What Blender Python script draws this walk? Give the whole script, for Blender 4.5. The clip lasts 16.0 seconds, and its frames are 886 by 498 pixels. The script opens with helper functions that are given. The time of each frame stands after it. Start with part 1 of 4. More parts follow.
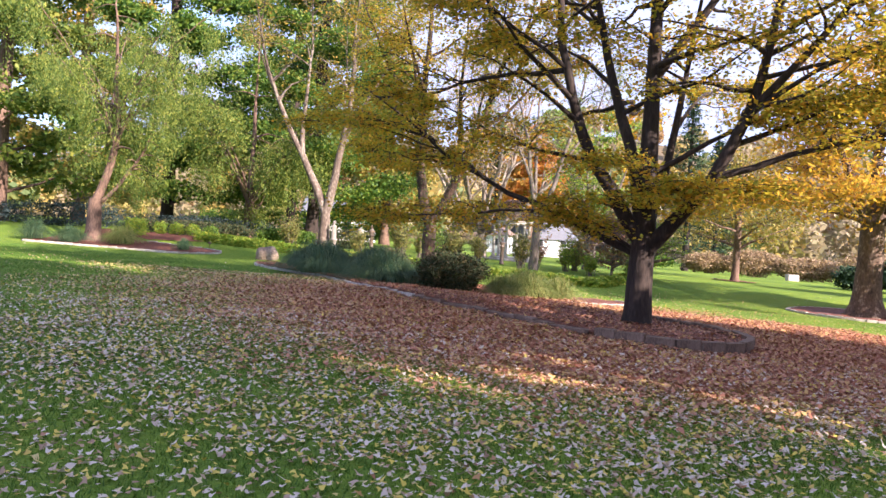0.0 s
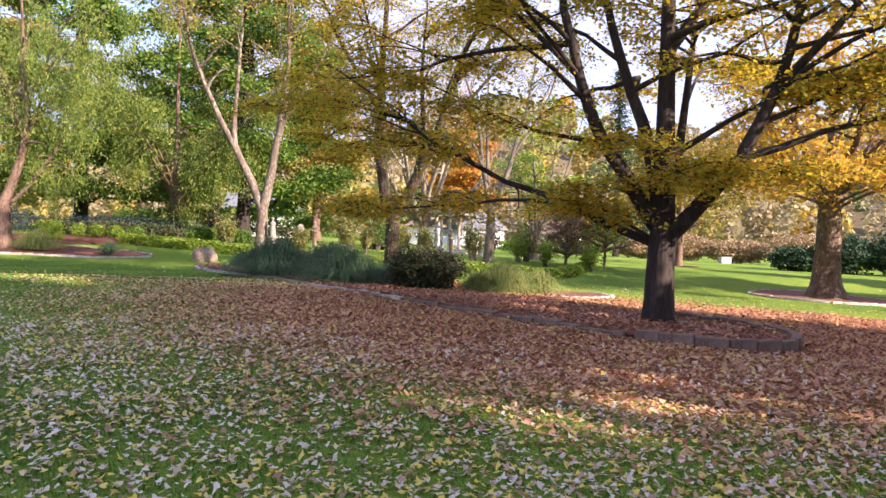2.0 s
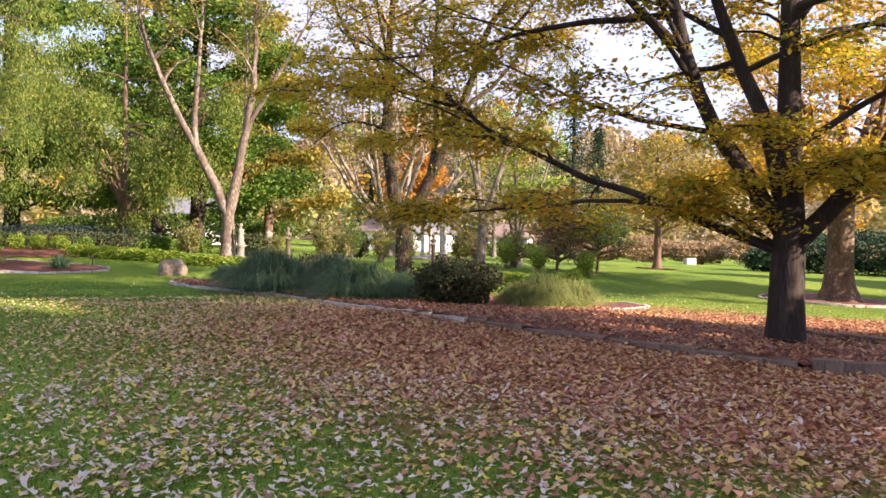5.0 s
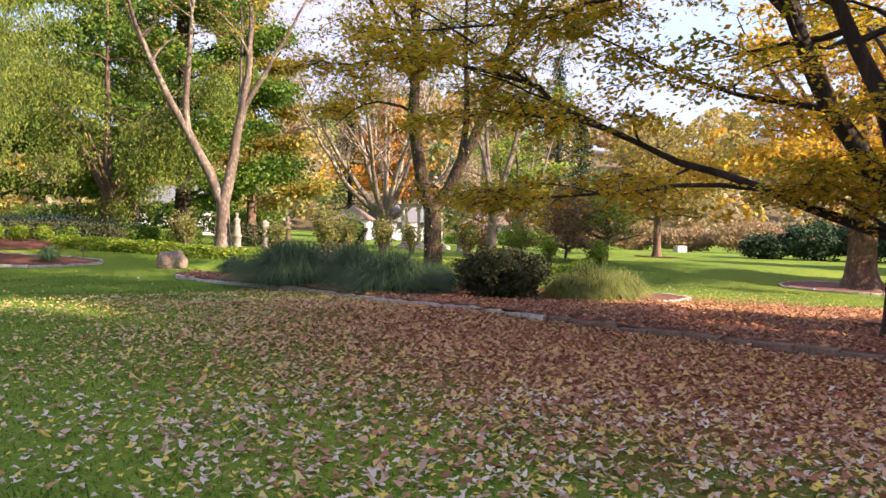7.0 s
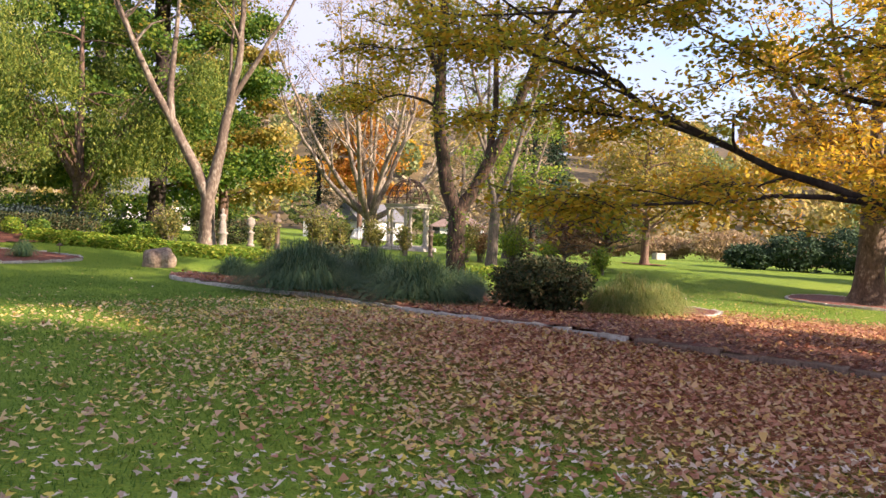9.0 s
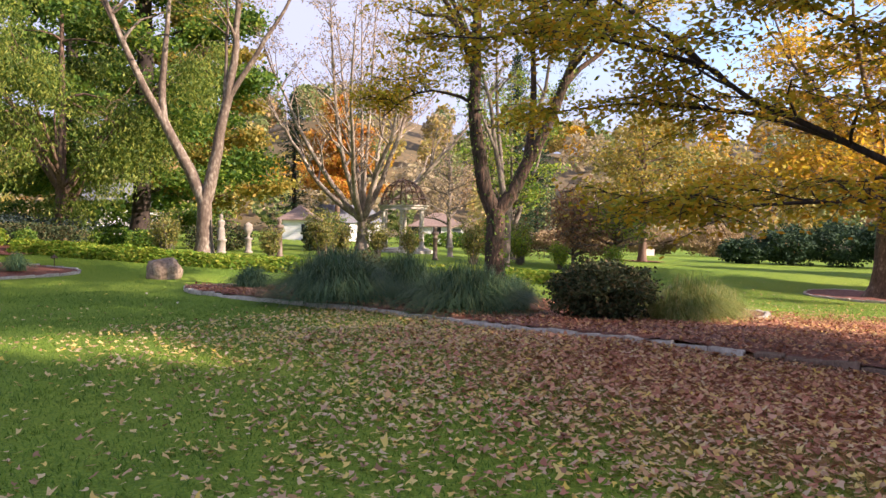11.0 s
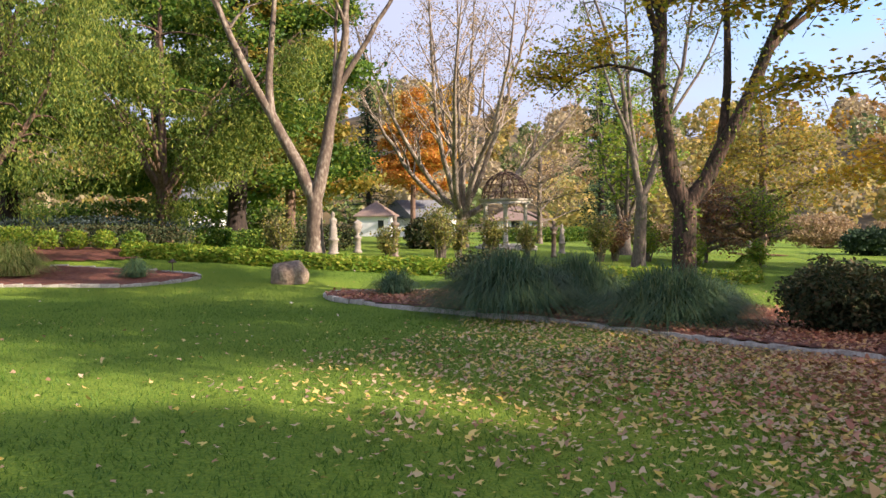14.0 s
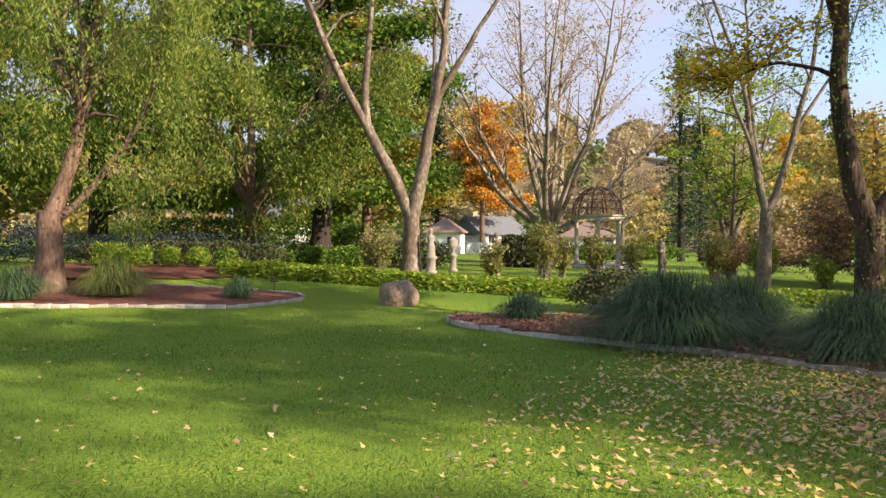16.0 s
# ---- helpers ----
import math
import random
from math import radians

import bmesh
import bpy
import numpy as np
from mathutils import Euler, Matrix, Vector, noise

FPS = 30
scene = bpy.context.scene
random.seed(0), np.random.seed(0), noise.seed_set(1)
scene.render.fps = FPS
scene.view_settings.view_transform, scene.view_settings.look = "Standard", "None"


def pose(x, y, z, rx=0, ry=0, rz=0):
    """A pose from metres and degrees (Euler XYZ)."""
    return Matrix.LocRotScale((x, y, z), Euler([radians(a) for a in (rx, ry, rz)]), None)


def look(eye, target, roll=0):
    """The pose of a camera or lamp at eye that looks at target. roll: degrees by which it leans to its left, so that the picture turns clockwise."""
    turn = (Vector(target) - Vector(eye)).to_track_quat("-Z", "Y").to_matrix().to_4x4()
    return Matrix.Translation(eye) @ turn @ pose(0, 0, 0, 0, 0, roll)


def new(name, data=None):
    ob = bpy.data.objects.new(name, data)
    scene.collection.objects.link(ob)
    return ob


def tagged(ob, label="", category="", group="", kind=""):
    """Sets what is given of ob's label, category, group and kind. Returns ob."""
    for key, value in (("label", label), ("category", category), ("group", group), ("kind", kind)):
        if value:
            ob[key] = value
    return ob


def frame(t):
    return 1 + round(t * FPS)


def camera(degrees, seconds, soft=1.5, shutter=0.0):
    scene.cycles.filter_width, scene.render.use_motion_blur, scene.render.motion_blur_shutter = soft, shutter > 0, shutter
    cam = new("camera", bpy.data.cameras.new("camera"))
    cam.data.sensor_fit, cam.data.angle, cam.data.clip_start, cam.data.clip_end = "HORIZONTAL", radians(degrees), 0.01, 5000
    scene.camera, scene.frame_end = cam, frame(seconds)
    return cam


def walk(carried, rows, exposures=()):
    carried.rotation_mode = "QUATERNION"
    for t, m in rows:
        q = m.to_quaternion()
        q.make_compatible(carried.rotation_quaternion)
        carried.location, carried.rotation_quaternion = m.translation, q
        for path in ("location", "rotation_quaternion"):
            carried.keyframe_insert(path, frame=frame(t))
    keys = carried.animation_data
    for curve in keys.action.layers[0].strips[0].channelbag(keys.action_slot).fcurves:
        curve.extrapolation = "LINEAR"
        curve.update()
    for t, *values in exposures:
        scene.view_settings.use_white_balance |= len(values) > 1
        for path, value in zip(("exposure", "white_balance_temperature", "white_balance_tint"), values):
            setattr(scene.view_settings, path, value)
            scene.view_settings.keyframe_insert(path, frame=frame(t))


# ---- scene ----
cam = camera(61.0, 16.0)
METRES, EYE, TILT, LEAN, TURN = 17.2, 1.5, 0.0, 2.3, 3.7
ROWS = [
    (0.0, 0.0, 0.0, 0.0, 0.11, -1.18, -5.2),
    (0.5, -0.0217, 0.0264, 0.0008, -1.96, -0.39, -4.89),
    (1.0, -0.0455, 0.0505, -0.0001, -3.99, -0.41, -4.41),
    (1.5, -0.0652, 0.0779, -0.0022, -4.92, -0.91, -3.82),
    (2.0, -0.0857, 0.1061, -0.0033, -6.3, -1.33, -3.45),
    (2.5, -0.1059, 0.1349, -0.0035, -9.04, -1.65, -3.44),
    (3.0, -0.1245, 0.1647, -0.0028, -10.0, -2.26, -3.34),
    (3.5, -0.145, 0.1924, -0.0037, -10.53, -2.41, -3.12),
    (4.0, -0.1648, 0.2202, -0.005, -10.75, -1.28, -3.0),
    (6.5, -0.2679, 0.3402, -0.0077, -13.6, -0.6, -2.08),
    (7.0, -0.2851, 0.3651, -0.0094, -14.23, -1.55, -2.38),
    (7.5, -0.3021, 0.389, -0.0099, -15.4, -2.02, -3.28),
    (8.0, -0.3177, 0.4158, -0.0097, -16.0, -2.08, -3.86),
    (8.5, -0.336, 0.4405, -0.0094, -16.69, -1.56, -4.02),
    (11.0, -0.4259, 0.5518, -0.0068, -20.18, -1.33, -2.69),
    (11.5, -0.4388, 0.5769, -0.008, -20.3, -1.53, -2.75),
    (12.0, -0.451, 0.6027, -0.0071, -19.97, -1.73, -2.7),
    (12.5, -0.4666, 0.6294, -0.0072, -19.75, -2.11, -2.51),
    (13.0, -0.4826, 0.6593, -0.0077, -18.9, -2.18, -2.12),
    (13.5, -0.4989, 0.6849, -0.0084, -17.3, -2.28, -1.7),
    (14.0, -0.514, 0.7095, -0.0079, -15.87, -1.95, -1.75),
    (14.5, -0.53, 0.7354, -0.0073, -14.52, -1.11, -2.17),
    (15.0, -0.5459, 0.76, -0.0074, -13.57, -0.65, -2.56),
    (15.5, -0.5614, 0.7855, -0.0084, -12.52, -0.75, -2.33),
    (16.0, -0.5782, 0.8111, -0.0092, -11.66, -0.83, -1.91),
]
walk(cam, [(t, pose(0, 0, EYE, TILT, LEAN, TURN) @ pose(METRES * x, METRES * y, METRES * z, 90 + pitch, roll, yaw)) for t, x, y, z, yaw, pitch, roll in ROWS],
     [(0.0, 1.97, 5600, 23), (2.5, 1.93, 5900, 23), (4.0, 1.92, 6050, 23), (8.0, 1.74, 6350, 21), (11.0, 1.6, 6150, 22), (13.0, 1.5, 6050, 20), (16.0, 1.36, 6400, 12)])

# ---- world, sun ----
SUN_DIR = Vector((0.80, -0.60, 0.0)).normalized()
SUN_EL = radians(26.0)
world = bpy.data.worlds.new("sky")
scene.world = world
world.use_nodes = True
wn, wl = world.node_tree.nodes, world.node_tree.links
bg = wn["Background"]
sky = wn.new("ShaderNodeTexSky")
sky.sky_type, sky.sun_disc = "NISHITA", False
sky.sun_elevation, sky.sun_rotation = SUN_EL, math.atan2(SUN_DIR.x, SUN_DIR.y)
sky.air_density, sky.dust_density, sky.ozone_density = 1.0, 0.8, 2.5
wtc = wn.new("ShaderNodeTexCoord")
wmap = wn.new("ShaderNodeMapping")
wmap.inputs["Scale"].default_value = (1.0, 1.0, 3.2)
wno = wn.new("ShaderNodeTexNoise")
wno.inputs["Scale"].default_value, wno.inputs["Detail"].default_value = 2.2, 6
wrp = wn.new("ShaderNodeValToRGB")
wrp.color_ramp.elements[0].position, wrp.color_ramp.elements[1].position = 0.22, 0.52
wmx = wn.new("ShaderNodeMixRGB")
wmx.inputs["Color2"].default_value = (2.3, 2.45, 3.05, 1)
wl.new(wtc.outputs["Generated"], wmap.inputs["Vector"])
wl.new(wmap.outputs["Vector"], wno.inputs["Vector"])
wl.new(wno.outputs["Fac"], wrp.inputs["Fac"])
wl.new(wrp.outputs["Color"], wmx.inputs["Fac"])
wl.new(sky.outputs["Color"], wmx.inputs["Color1"])
wl.new(wmx.outputs["Color"], bg.inputs["Color"])
bg.inputs["Strength"].default_value = 0.118
sun_data = bpy.data.lights.new("sun", "SUN")
sun_data.energy, sun_data.angle, sun_data.color = 4.5, radians(0.6), (1.0, 0.81, 0.59)
sun = new("sun", sun_data)
sd = Vector((SUN_DIR.x * math.cos(SUN_EL), SUN_DIR.y * math.cos(SUN_EL), math.sin(SUN_EL)))
sun.matrix_world = look(sd * 60, (0, 0, 0))

# ---- shape of the ground ----
DIP = ((-900, 0), (17, 0), (23, -.24), (30, -.28), (37, .2), (58, .2), (88, -.3), (900, -.3))


def gz(x, y):
    z = -1.6 * math.tanh(x / 40) - 0.0026 * max(-60, min(y, 60))
    for (a, za), (b, zb) in zip(DIP, DIP[1:]):
        if a <= y <= b:
            f = (y - a) / (b - a)
            return z + za + (zb - za) * f * f * (3 - 2 * f)
    return z


def gz_all(x, y):
    """The same for arrays."""
    z = -1.6 * np.tanh(x / 40) - 0.0026 * np.clip(y, -60, 60)
    for (a, za), (b, zb) in zip(DIP, DIP[1:]):
        f = (y - a) / (b - a)
        z = z + np.where((y > a) & (y <= b), za + (zb - za) * f * f * (3 - 2 * f), 0)
    return z + .03 * uneven(x * .9, y * .9)


def uneven(x, y):
    """Soft irregular waves between about -1 and 1."""
    return (np.sin(x * 1.3 + 1.7 * np.sin(y * .6)) + np.sin(y * 1.7 + 1.3 * np.sin(x * .8 + 2)) + np.sin(x * 2.9 - y * 2.3 + 1)) / 3


def litter(x, y):
    """How much of the ground fallen leaves cover there, 0 to 1."""
    return np.clip((14.3 - np.hypot((x - 2.6) * 1.12, (y - 15.3) * .95) - .9 * uneven(x * .4, y * .4)) / 4.4, 0, 1)


def brown_cover(x, y):
    """How much of it is the thick brown layer under the maple."""
    return np.clip((9.9 - np.hypot(x - 2.8, y - 15.5) + .8 * uneven(x * .5, y * .5)) / 3.6, 0, 1)


# ---- materials ----
def mat(name, rough=0.8):
    m = bpy.data.materials.new(name)
    m.use_nodes = True
    b = m.node_tree.nodes["Principled BSDF"]
    b.inputs["Roughness"].default_value = rough
    return m, m.node_tree.nodes, m.node_tree.links, b


def ramp(n, cols, sharp=False):
    r = n.new("ShaderNodeValToRGB")
    e = r.color_ramp.elements
    while len(e) < len(cols):
        e.new(0.5)
    for i, c in enumerate(cols):
        e[i].position = i / len(cols) if sharp else i / max(1, len(cols) - 1)
        e[i].color = (*c, 1)
    if sharp:
        r.color_ramp.interpolation = "CONSTANT"
    return r


def rough_mat(name, cols, scale=4.0, stretch=(1, 1, 1), bump=0.4, rough=0.85, fine=6.0, dist=0.02):
    """A worn surface: colour by noise at two scales, with relief."""
    m, n, l, b = mat(name, rough)
    tc, mp = n.new("ShaderNodeTexCoord"), n.new("ShaderNodeMapping")
    mp.inputs["Scale"].default_value = stretch
    l.new(tc.outputs["Object"], mp.inputs["Vector"])
    n1, n2 = n.new("ShaderNodeTexNoise"), n.new("ShaderNodeTexNoise")
    n1.inputs["Scale"].default_value, n1.inputs["Detail"].default_value = scale, 5
    n2.inputs["Scale"].default_value, n2.inputs["Detail"].default_value = scale * fine, 4
    for q in (n1, n2):
        l.new(mp.outputs["Vector"], q.inputs["Vector"])
    mx = n.new("ShaderNodeMath")
    mx.operation = "MULTIPLY_ADD"
    mx.inputs[1].default_value = 2.7
    mx.inputs[2].default_value = -0.85
    av = n.new("ShaderNodeMath")
    av.operation = "ADD"
    hf = n.new("ShaderNodeMath")
    hf.operation = "MULTIPLY"
    hf.inputs[1].default_value = 0.5
    l.new(n1.outputs["Fac"], av.inputs[0])
    l.new(n2.outputs["Fac"], av.inputs[1])
    l.new(av.outputs[0], hf.inputs[0])
    l.new(hf.outputs[0], mx.inputs[0])
    r = ramp(n, cols)
    l.new(mx.outputs[0], r.inputs["Fac"])
    l.new(r.outputs["Color"], b.inputs["Base Color"])
    bp = n.new("ShaderNodeBump")
    bp.inputs["Strength"].default_value, bp.inputs["Distance"].default_value = bump, dist
    l.new(hf.outputs[0], bp.inputs["Height"])
    l.new(bp.outputs["Normal"], b.inputs["Normal"])
    return m


def leaf_mat(name, cols, through_light=0.45, rough=0.55):
    """Thin leaves: each one its own tint, light shining partly through."""
    m, n, l, b = mat(name, rough)
    g = n.new("ShaderNodeNewGeometry")
    r = ramp(n, cols)
    l.new(g.outputs["Random Per Island"], r.inputs["Fac"])
    l.new(r.outputs["Color"], b.inputs["Base Color"])
    t = n.new("ShaderNodeBsdfTranslucent")
    l.new(r.outputs["Color"], t.inputs["Color"])
    mx = n.new("ShaderNodeMixShader")
    mx.inputs[0].default_value = through_light
    l.new(b.outputs[0], mx.inputs[1])
    l.new(t.outputs[0], mx.inputs[2])
    l.new(mx.outputs[0], n["Material Output"].inputs["Surface"])
    b.inputs["Specular IOR Level"].default_value = 0.3
    return m


BARK_DARK = rough_mat("bark_dark", [(.008, .0055, .0045), (.027, .018, .014), (.066, .045, .035)], 5, (1, 1, .22), 0.9, .9, 5, .03)
BARK_BROWN = rough_mat("bark_brown", [(.03, .02, .015), (.13, .08, .055), (.26, .17, .12)], 5, (1, 1, .25), 0.8, .9, 5, .03)
BARK_PALE = rough_mat("bark_pale", [(.045, .028, .02), (.13, .095, .07), (.36, .32, .255)], 2.2, (1, 1, .45), 0.5, .8, 6, .02)
BARK_SILVER = rough_mat("bark_silver", [(.07, .052, .04), (.23, .185, .145), (.48, .42, .345)], 2.2, (1, 1, .45), 0.5, .8, 6, .02)
BARK_MOSS = rough_mat("bark_moss", [(.01, .014, .004), (.03, .022, .012), (.075, .044, .029), (.16, .1, .068)], 6, (1, 1, .28), 1.0, .9, 4, .06)
BARK_MOTTLED = rough_mat("bark_mottled", [(.025, .016, .011), (.085, .055, .038), (.14, .095, .066), (.38, .31, .24)], 4.5, (1, 1, .5), 0.9, .9, 3.5, .05)
BARK_GREY = rough_mat("bark_grey", [(.045, .035, .028), (.13, .105, .085), (.27, .23, .19)], 4, (1, 1, .35), 0.6, .9, 6, .02)
LEAF_YELLOW = leaf_mat("leaf_yellow", [(.2, .24, .025), (.36, .34, .03), (.52, .43, .03), (.62, .42, .03), (.58, .3, .025)], .6)
LEAF_GOLD = leaf_mat("leaf_gold", [(.38, .32, .03), (.58, .4, .03), (.62, .36, .03), (.48, .23, .03)], .55)
LEAF_GREEN = leaf_mat("leaf_green", [(.04, .095, .018), (.075, .16, .025), (.135, .235, .03), (.27, .33, .04)], .45)
LEAF_WILLOW = leaf_mat("leaf_willow", [(.06, .12, .024), (.12, .185, .034), (.205, .265, .045), (.35, .36, .065)], .45)
LEAF_OLIVE = leaf_mat("leaf_olive", [(.14, .15, .03), (.25, .23, .04), (.36, .29, .05), (.42, .26, .04)], .45)
LEAF_BUSH = leaf_mat("leaf_bush", [(.085, .12, .028), (.16, .19, .045), (.26, .25, .06), (.34, .26, .07)], .4)
LEAF_ORANGE = leaf_mat("leaf_orange", [(.42, .15, .025), (.55, .23, .035), (.6, .32, .05), (.42, .3, .05)], .45)
LEAF_RUST = leaf_mat("leaf_rust", [(.16, .07, .04), (.27, .13, .07), (.33, .2, .1), (.25, .2, .07)], .35)
LEAF_TAN = leaf_mat("leaf_tan", [(.24, .17, .1), (.36, .26, .15), (.42, .3, .17), (.3, .24, .1)], .35)
# far woods: autumn tints made paler, distance haze painted into the colour
HAZY_OLIVE = leaf_mat("hazy_olive", [(.24, .23, .07), (.36, .32, .1), (.46, .38, .12), (.5, .34, .1)], .45)
HAZY_TAN = leaf_mat("hazy_tan", [(.28, .23, .14), (.38, .31, .19), (.43, .36, .23), (.33, .29, .14)], .4)
HAZY_RUST = leaf_mat("hazy_rust", [(.25, .16, .08), (.35, .22, .1), (.4, .28, .13), (.32, .27, .12)], .4)
HAZY_GREEN = leaf_mat("hazy_green", [(.09, .14, .05), (.15, .2, .07), (.22, .27, .09), (.3, .31, .11)], .4)
LEAF_DARK = leaf_mat("leaf_dark", [(.02, .035, .016), (.04, .06, .025), (.07, .09, .035), (.12, .085, .04)], .2, .75)
LEAF_CONIFER = leaf_mat("leaf_conifer", [(.02, .045, .025), (.035, .07, .035), (.06, .1, .045)], .15, .85)
LEAF_LIME = leaf_mat("leaf_lime", [(.09, .2, .02), (.17, .3, .03), (.3, .38, .04), (.4, .4, .06)], .45)
LEAF_BLUE = leaf_mat("leaf_blue_grey", [(.03, .05, .048), (.05, .078, .075), (.085, .118, .115)], .3, .8)
REED = leaf_mat("ornamental_blade", [(.028, .07, .04), (.052, .115, .06), (.088, .16, .07), (.17, .21, .085)], .35)
REED_PALE = leaf_mat("pale_blade", [(.1, .17, .04), (.18, .25, .06), (.3, .33, .1), (.4, .36, .14)], .4)
GRASS = leaf_mat("grass_blade", [(.045, .11, .016), (.08, .172, .022), (.125, .23, .028), (.195, .28, .04)], .35)
# tan, brown and yellow leaves; the whitish tints paint in sky sheen
FALLEN_PALE = leaf_mat("fallen_leaf_pale", [(.26, .14, .085), (.42, .29, .2), (.54, .44, .35), (.63, .54, .45), (.59, .51, .44), (.6, .46, .07), (.62, .5, .1), (.32, .15, .08)], .15)
FALLEN_TAN = leaf_mat("fallen_leaf_tan", [(.22, .11, .06), (.4, .25, .15), (.52, .38, .24), (.62, .45, .07), (.5, .39, .26), (.6, .47, .12), (.36, .19, .1)], .15)
FALLEN_RED = leaf_mat("fallen_leaf_red", [(.12, .036, .02), (.24, .08, .045), (.34, .13, .075), (.4, .2, .12), (.2, .065, .035)], .15)
FALLEN_BROWN = leaf_mat("fallen_leaf_brown", [(.2, .075, .045), (.36, .145, .085), (.46, .21, .125), (.52, .3, .195), (.56, .36, .12), (.28, .105, .065)], .15)
STONE = rough_mat("weathered_stone", [(.2, .18, .155), (.4, .37, .32), (.58, .54, .48)], 3, bump=.6)
STONE_DARK = rough_mat("brown_wall_block", [(.07, .045, .033), (.16, .108, .078), (.26, .18, .135)], 4, bump=.7)
STONE_CAST = rough_mat("cast_stone", [(.26, .235, .2), (.44, .4, .35), (.6, .56, .5)], 3, bump=.3)
ROCK = rough_mat("boulder_rock", [(.07, .05, .037), (.24, .175, .125), (.42, .34, .26)], 2.2, bump=.9, dist=.05)
STATUE = rough_mat("weathered_statue", [(.13, .115, .095), (.25, .22, .185), (.38, .34, .29)], 5, bump=.4)
IRON = rough_mat("rusty_iron", [(.03, .017, .012), (.085, .045, .028), (.16, .085, .05)], 12, bump=.3, rough=.6)
BRONZE = rough_mat("dark_bronze", [(.05, .035, .025), (.12, .085, .06), (.2, .15, .1)], 6, bump=.3, rough=.5)
WHITE = rough_mat("white_clapboard", [(.6, .6, .6), (.74, .74, .74), (.8, .8, .8)], 1.2, (1, 1, 3), .2, .6)
ROOF = rough_mat("brown_shingle", [(.12, .085, .07), (.21, .15, .125), (.28, .21, .18)], 6, bump=.5)
ROOF_GREY = rough_mat("grey_shingle", [(.08, .085, .1), (.14, .15, .17), (.21, .22, .24)], 6, bump=.5)
GLASS_DARK = mat("dark_window_glass", .08)[0]
GLASS_DARK.node_tree.nodes["Principled BSDF"].inputs["Base Color"].default_value = (.03, .035, .04, 1)
MULCH = rough_mat("leaf_mulch", [(.04, .014, .01), (.15, .05, .032), (.29, .115, .07)], 9, bump=1.0, fine=5, dist=.05)


def ground_material():
    """Lawn with soil patches; brown litter between the grass round the maple."""
    m, n, l, b = mat("lawn", .95)
    b.inputs["Specular IOR Level"].default_value = 0.15
    tc = n.new("ShaderNodeTexCoord")
    out = []
    for s, d in ((.22, 3), (2.5, 5), (38, 4)):
        q = n.new("ShaderNodeTexNoise")
        q.inputs["Scale"].default_value, q.inputs["Detail"].default_value = s, d
        l.new(tc.outputs["Object"], q.inputs["Vector"])
        out.append(q.outputs["Fac"])
    ad = n.new("ShaderNodeMath")
    ad.operation = "ADD"
    l.new(out[0], ad.inputs[0])
    l.new(out[2], ad.inputs[1])
    ad2 = n.new("ShaderNodeMath")
    ad2.operation = "MULTIPLY_ADD"
    ad2.inputs[1].default_value, ad2.inputs[2].default_value = 1.2, -.7
    l.new(ad.outputs[0], ad2.inputs[0])
    r = ramp(n, [(.055, .107, .015), (.108, .187, .022), (.175, .252, .028), (.27, .312, .044)])
    l.new(ad2.outputs[0], r.inputs["Fac"])
    mp = n.new("ShaderNodeMapping")
    mp.inputs["Location"].default_value = (-2.8, -15.5, 0)
    l.new(tc.outputs["Object"], mp.inputs["Vector"])
    ln = n.new("ShaderNodeVectorMath")
    ln.operation = "LENGTH"
    fl = n.new("ShaderNodeVectorMath")
    fl.operation = "MULTIPLY"
    fl.inputs[1].default_value = (1, 1, 0)
    l.new(mp.outputs["Vector"], fl.inputs[0])
    l.new(fl.outputs["Vector"], ln.inputs[0])
    mr = n.new("ShaderNodeMapRange")
    mr.inputs["From Min"].default_value, mr.inputs["From Max"].default_value = 10.4, 6.0
    l.new(ln.outputs["Value"], mr.inputs["Value"])
    sm = n.new("ShaderNodeMath")
    sm.operation = "MULTIPLY_ADD"
    sm.inputs[1].default_value = 1.6
    l.new(out[1], sm.inputs[0])
    pm = n.new("ShaderNodeMath")
    pm.operation = "MULTIPLY_ADD"
    pm.inputs[1].default_value, pm.inputs[2].default_value = 1.9, -1.45
    l.new(mr.outputs[0], pm.inputs[0])
    l.new(pm.outputs[0], sm.inputs[2])
    cl = n.new("ShaderNodeClamp")
    l.new(sm.outputs[0], cl.inputs["Value"])
    r2 = ramp(n, [(.09, .034, .02), (.26, .1, .056), (.42, .19, .11)])
    l.new(out[2], r2.inputs["Fac"])
    mx = n.new("ShaderNodeMixRGB")
    l.new(cl.outputs[0], mx.inputs["Fac"])
    l.new(r.outputs["Color"], mx.inputs["Color1"])
    l.new(r2.outputs["Color"], mx.inputs["Color2"])
    l.new(mx.outputs["Color"], b.inputs["Base Color"])
    bp = n.new("ShaderNodeBump")
    bp.inputs["Strength"].default_value, bp.inputs["Distance"].default_value = .8, .05
    l.new(out[2], bp.inputs["Height"])
    l.new(bp.outputs["Normal"], b.inputs["Normal"])
    return m


LAWN = ground_material()


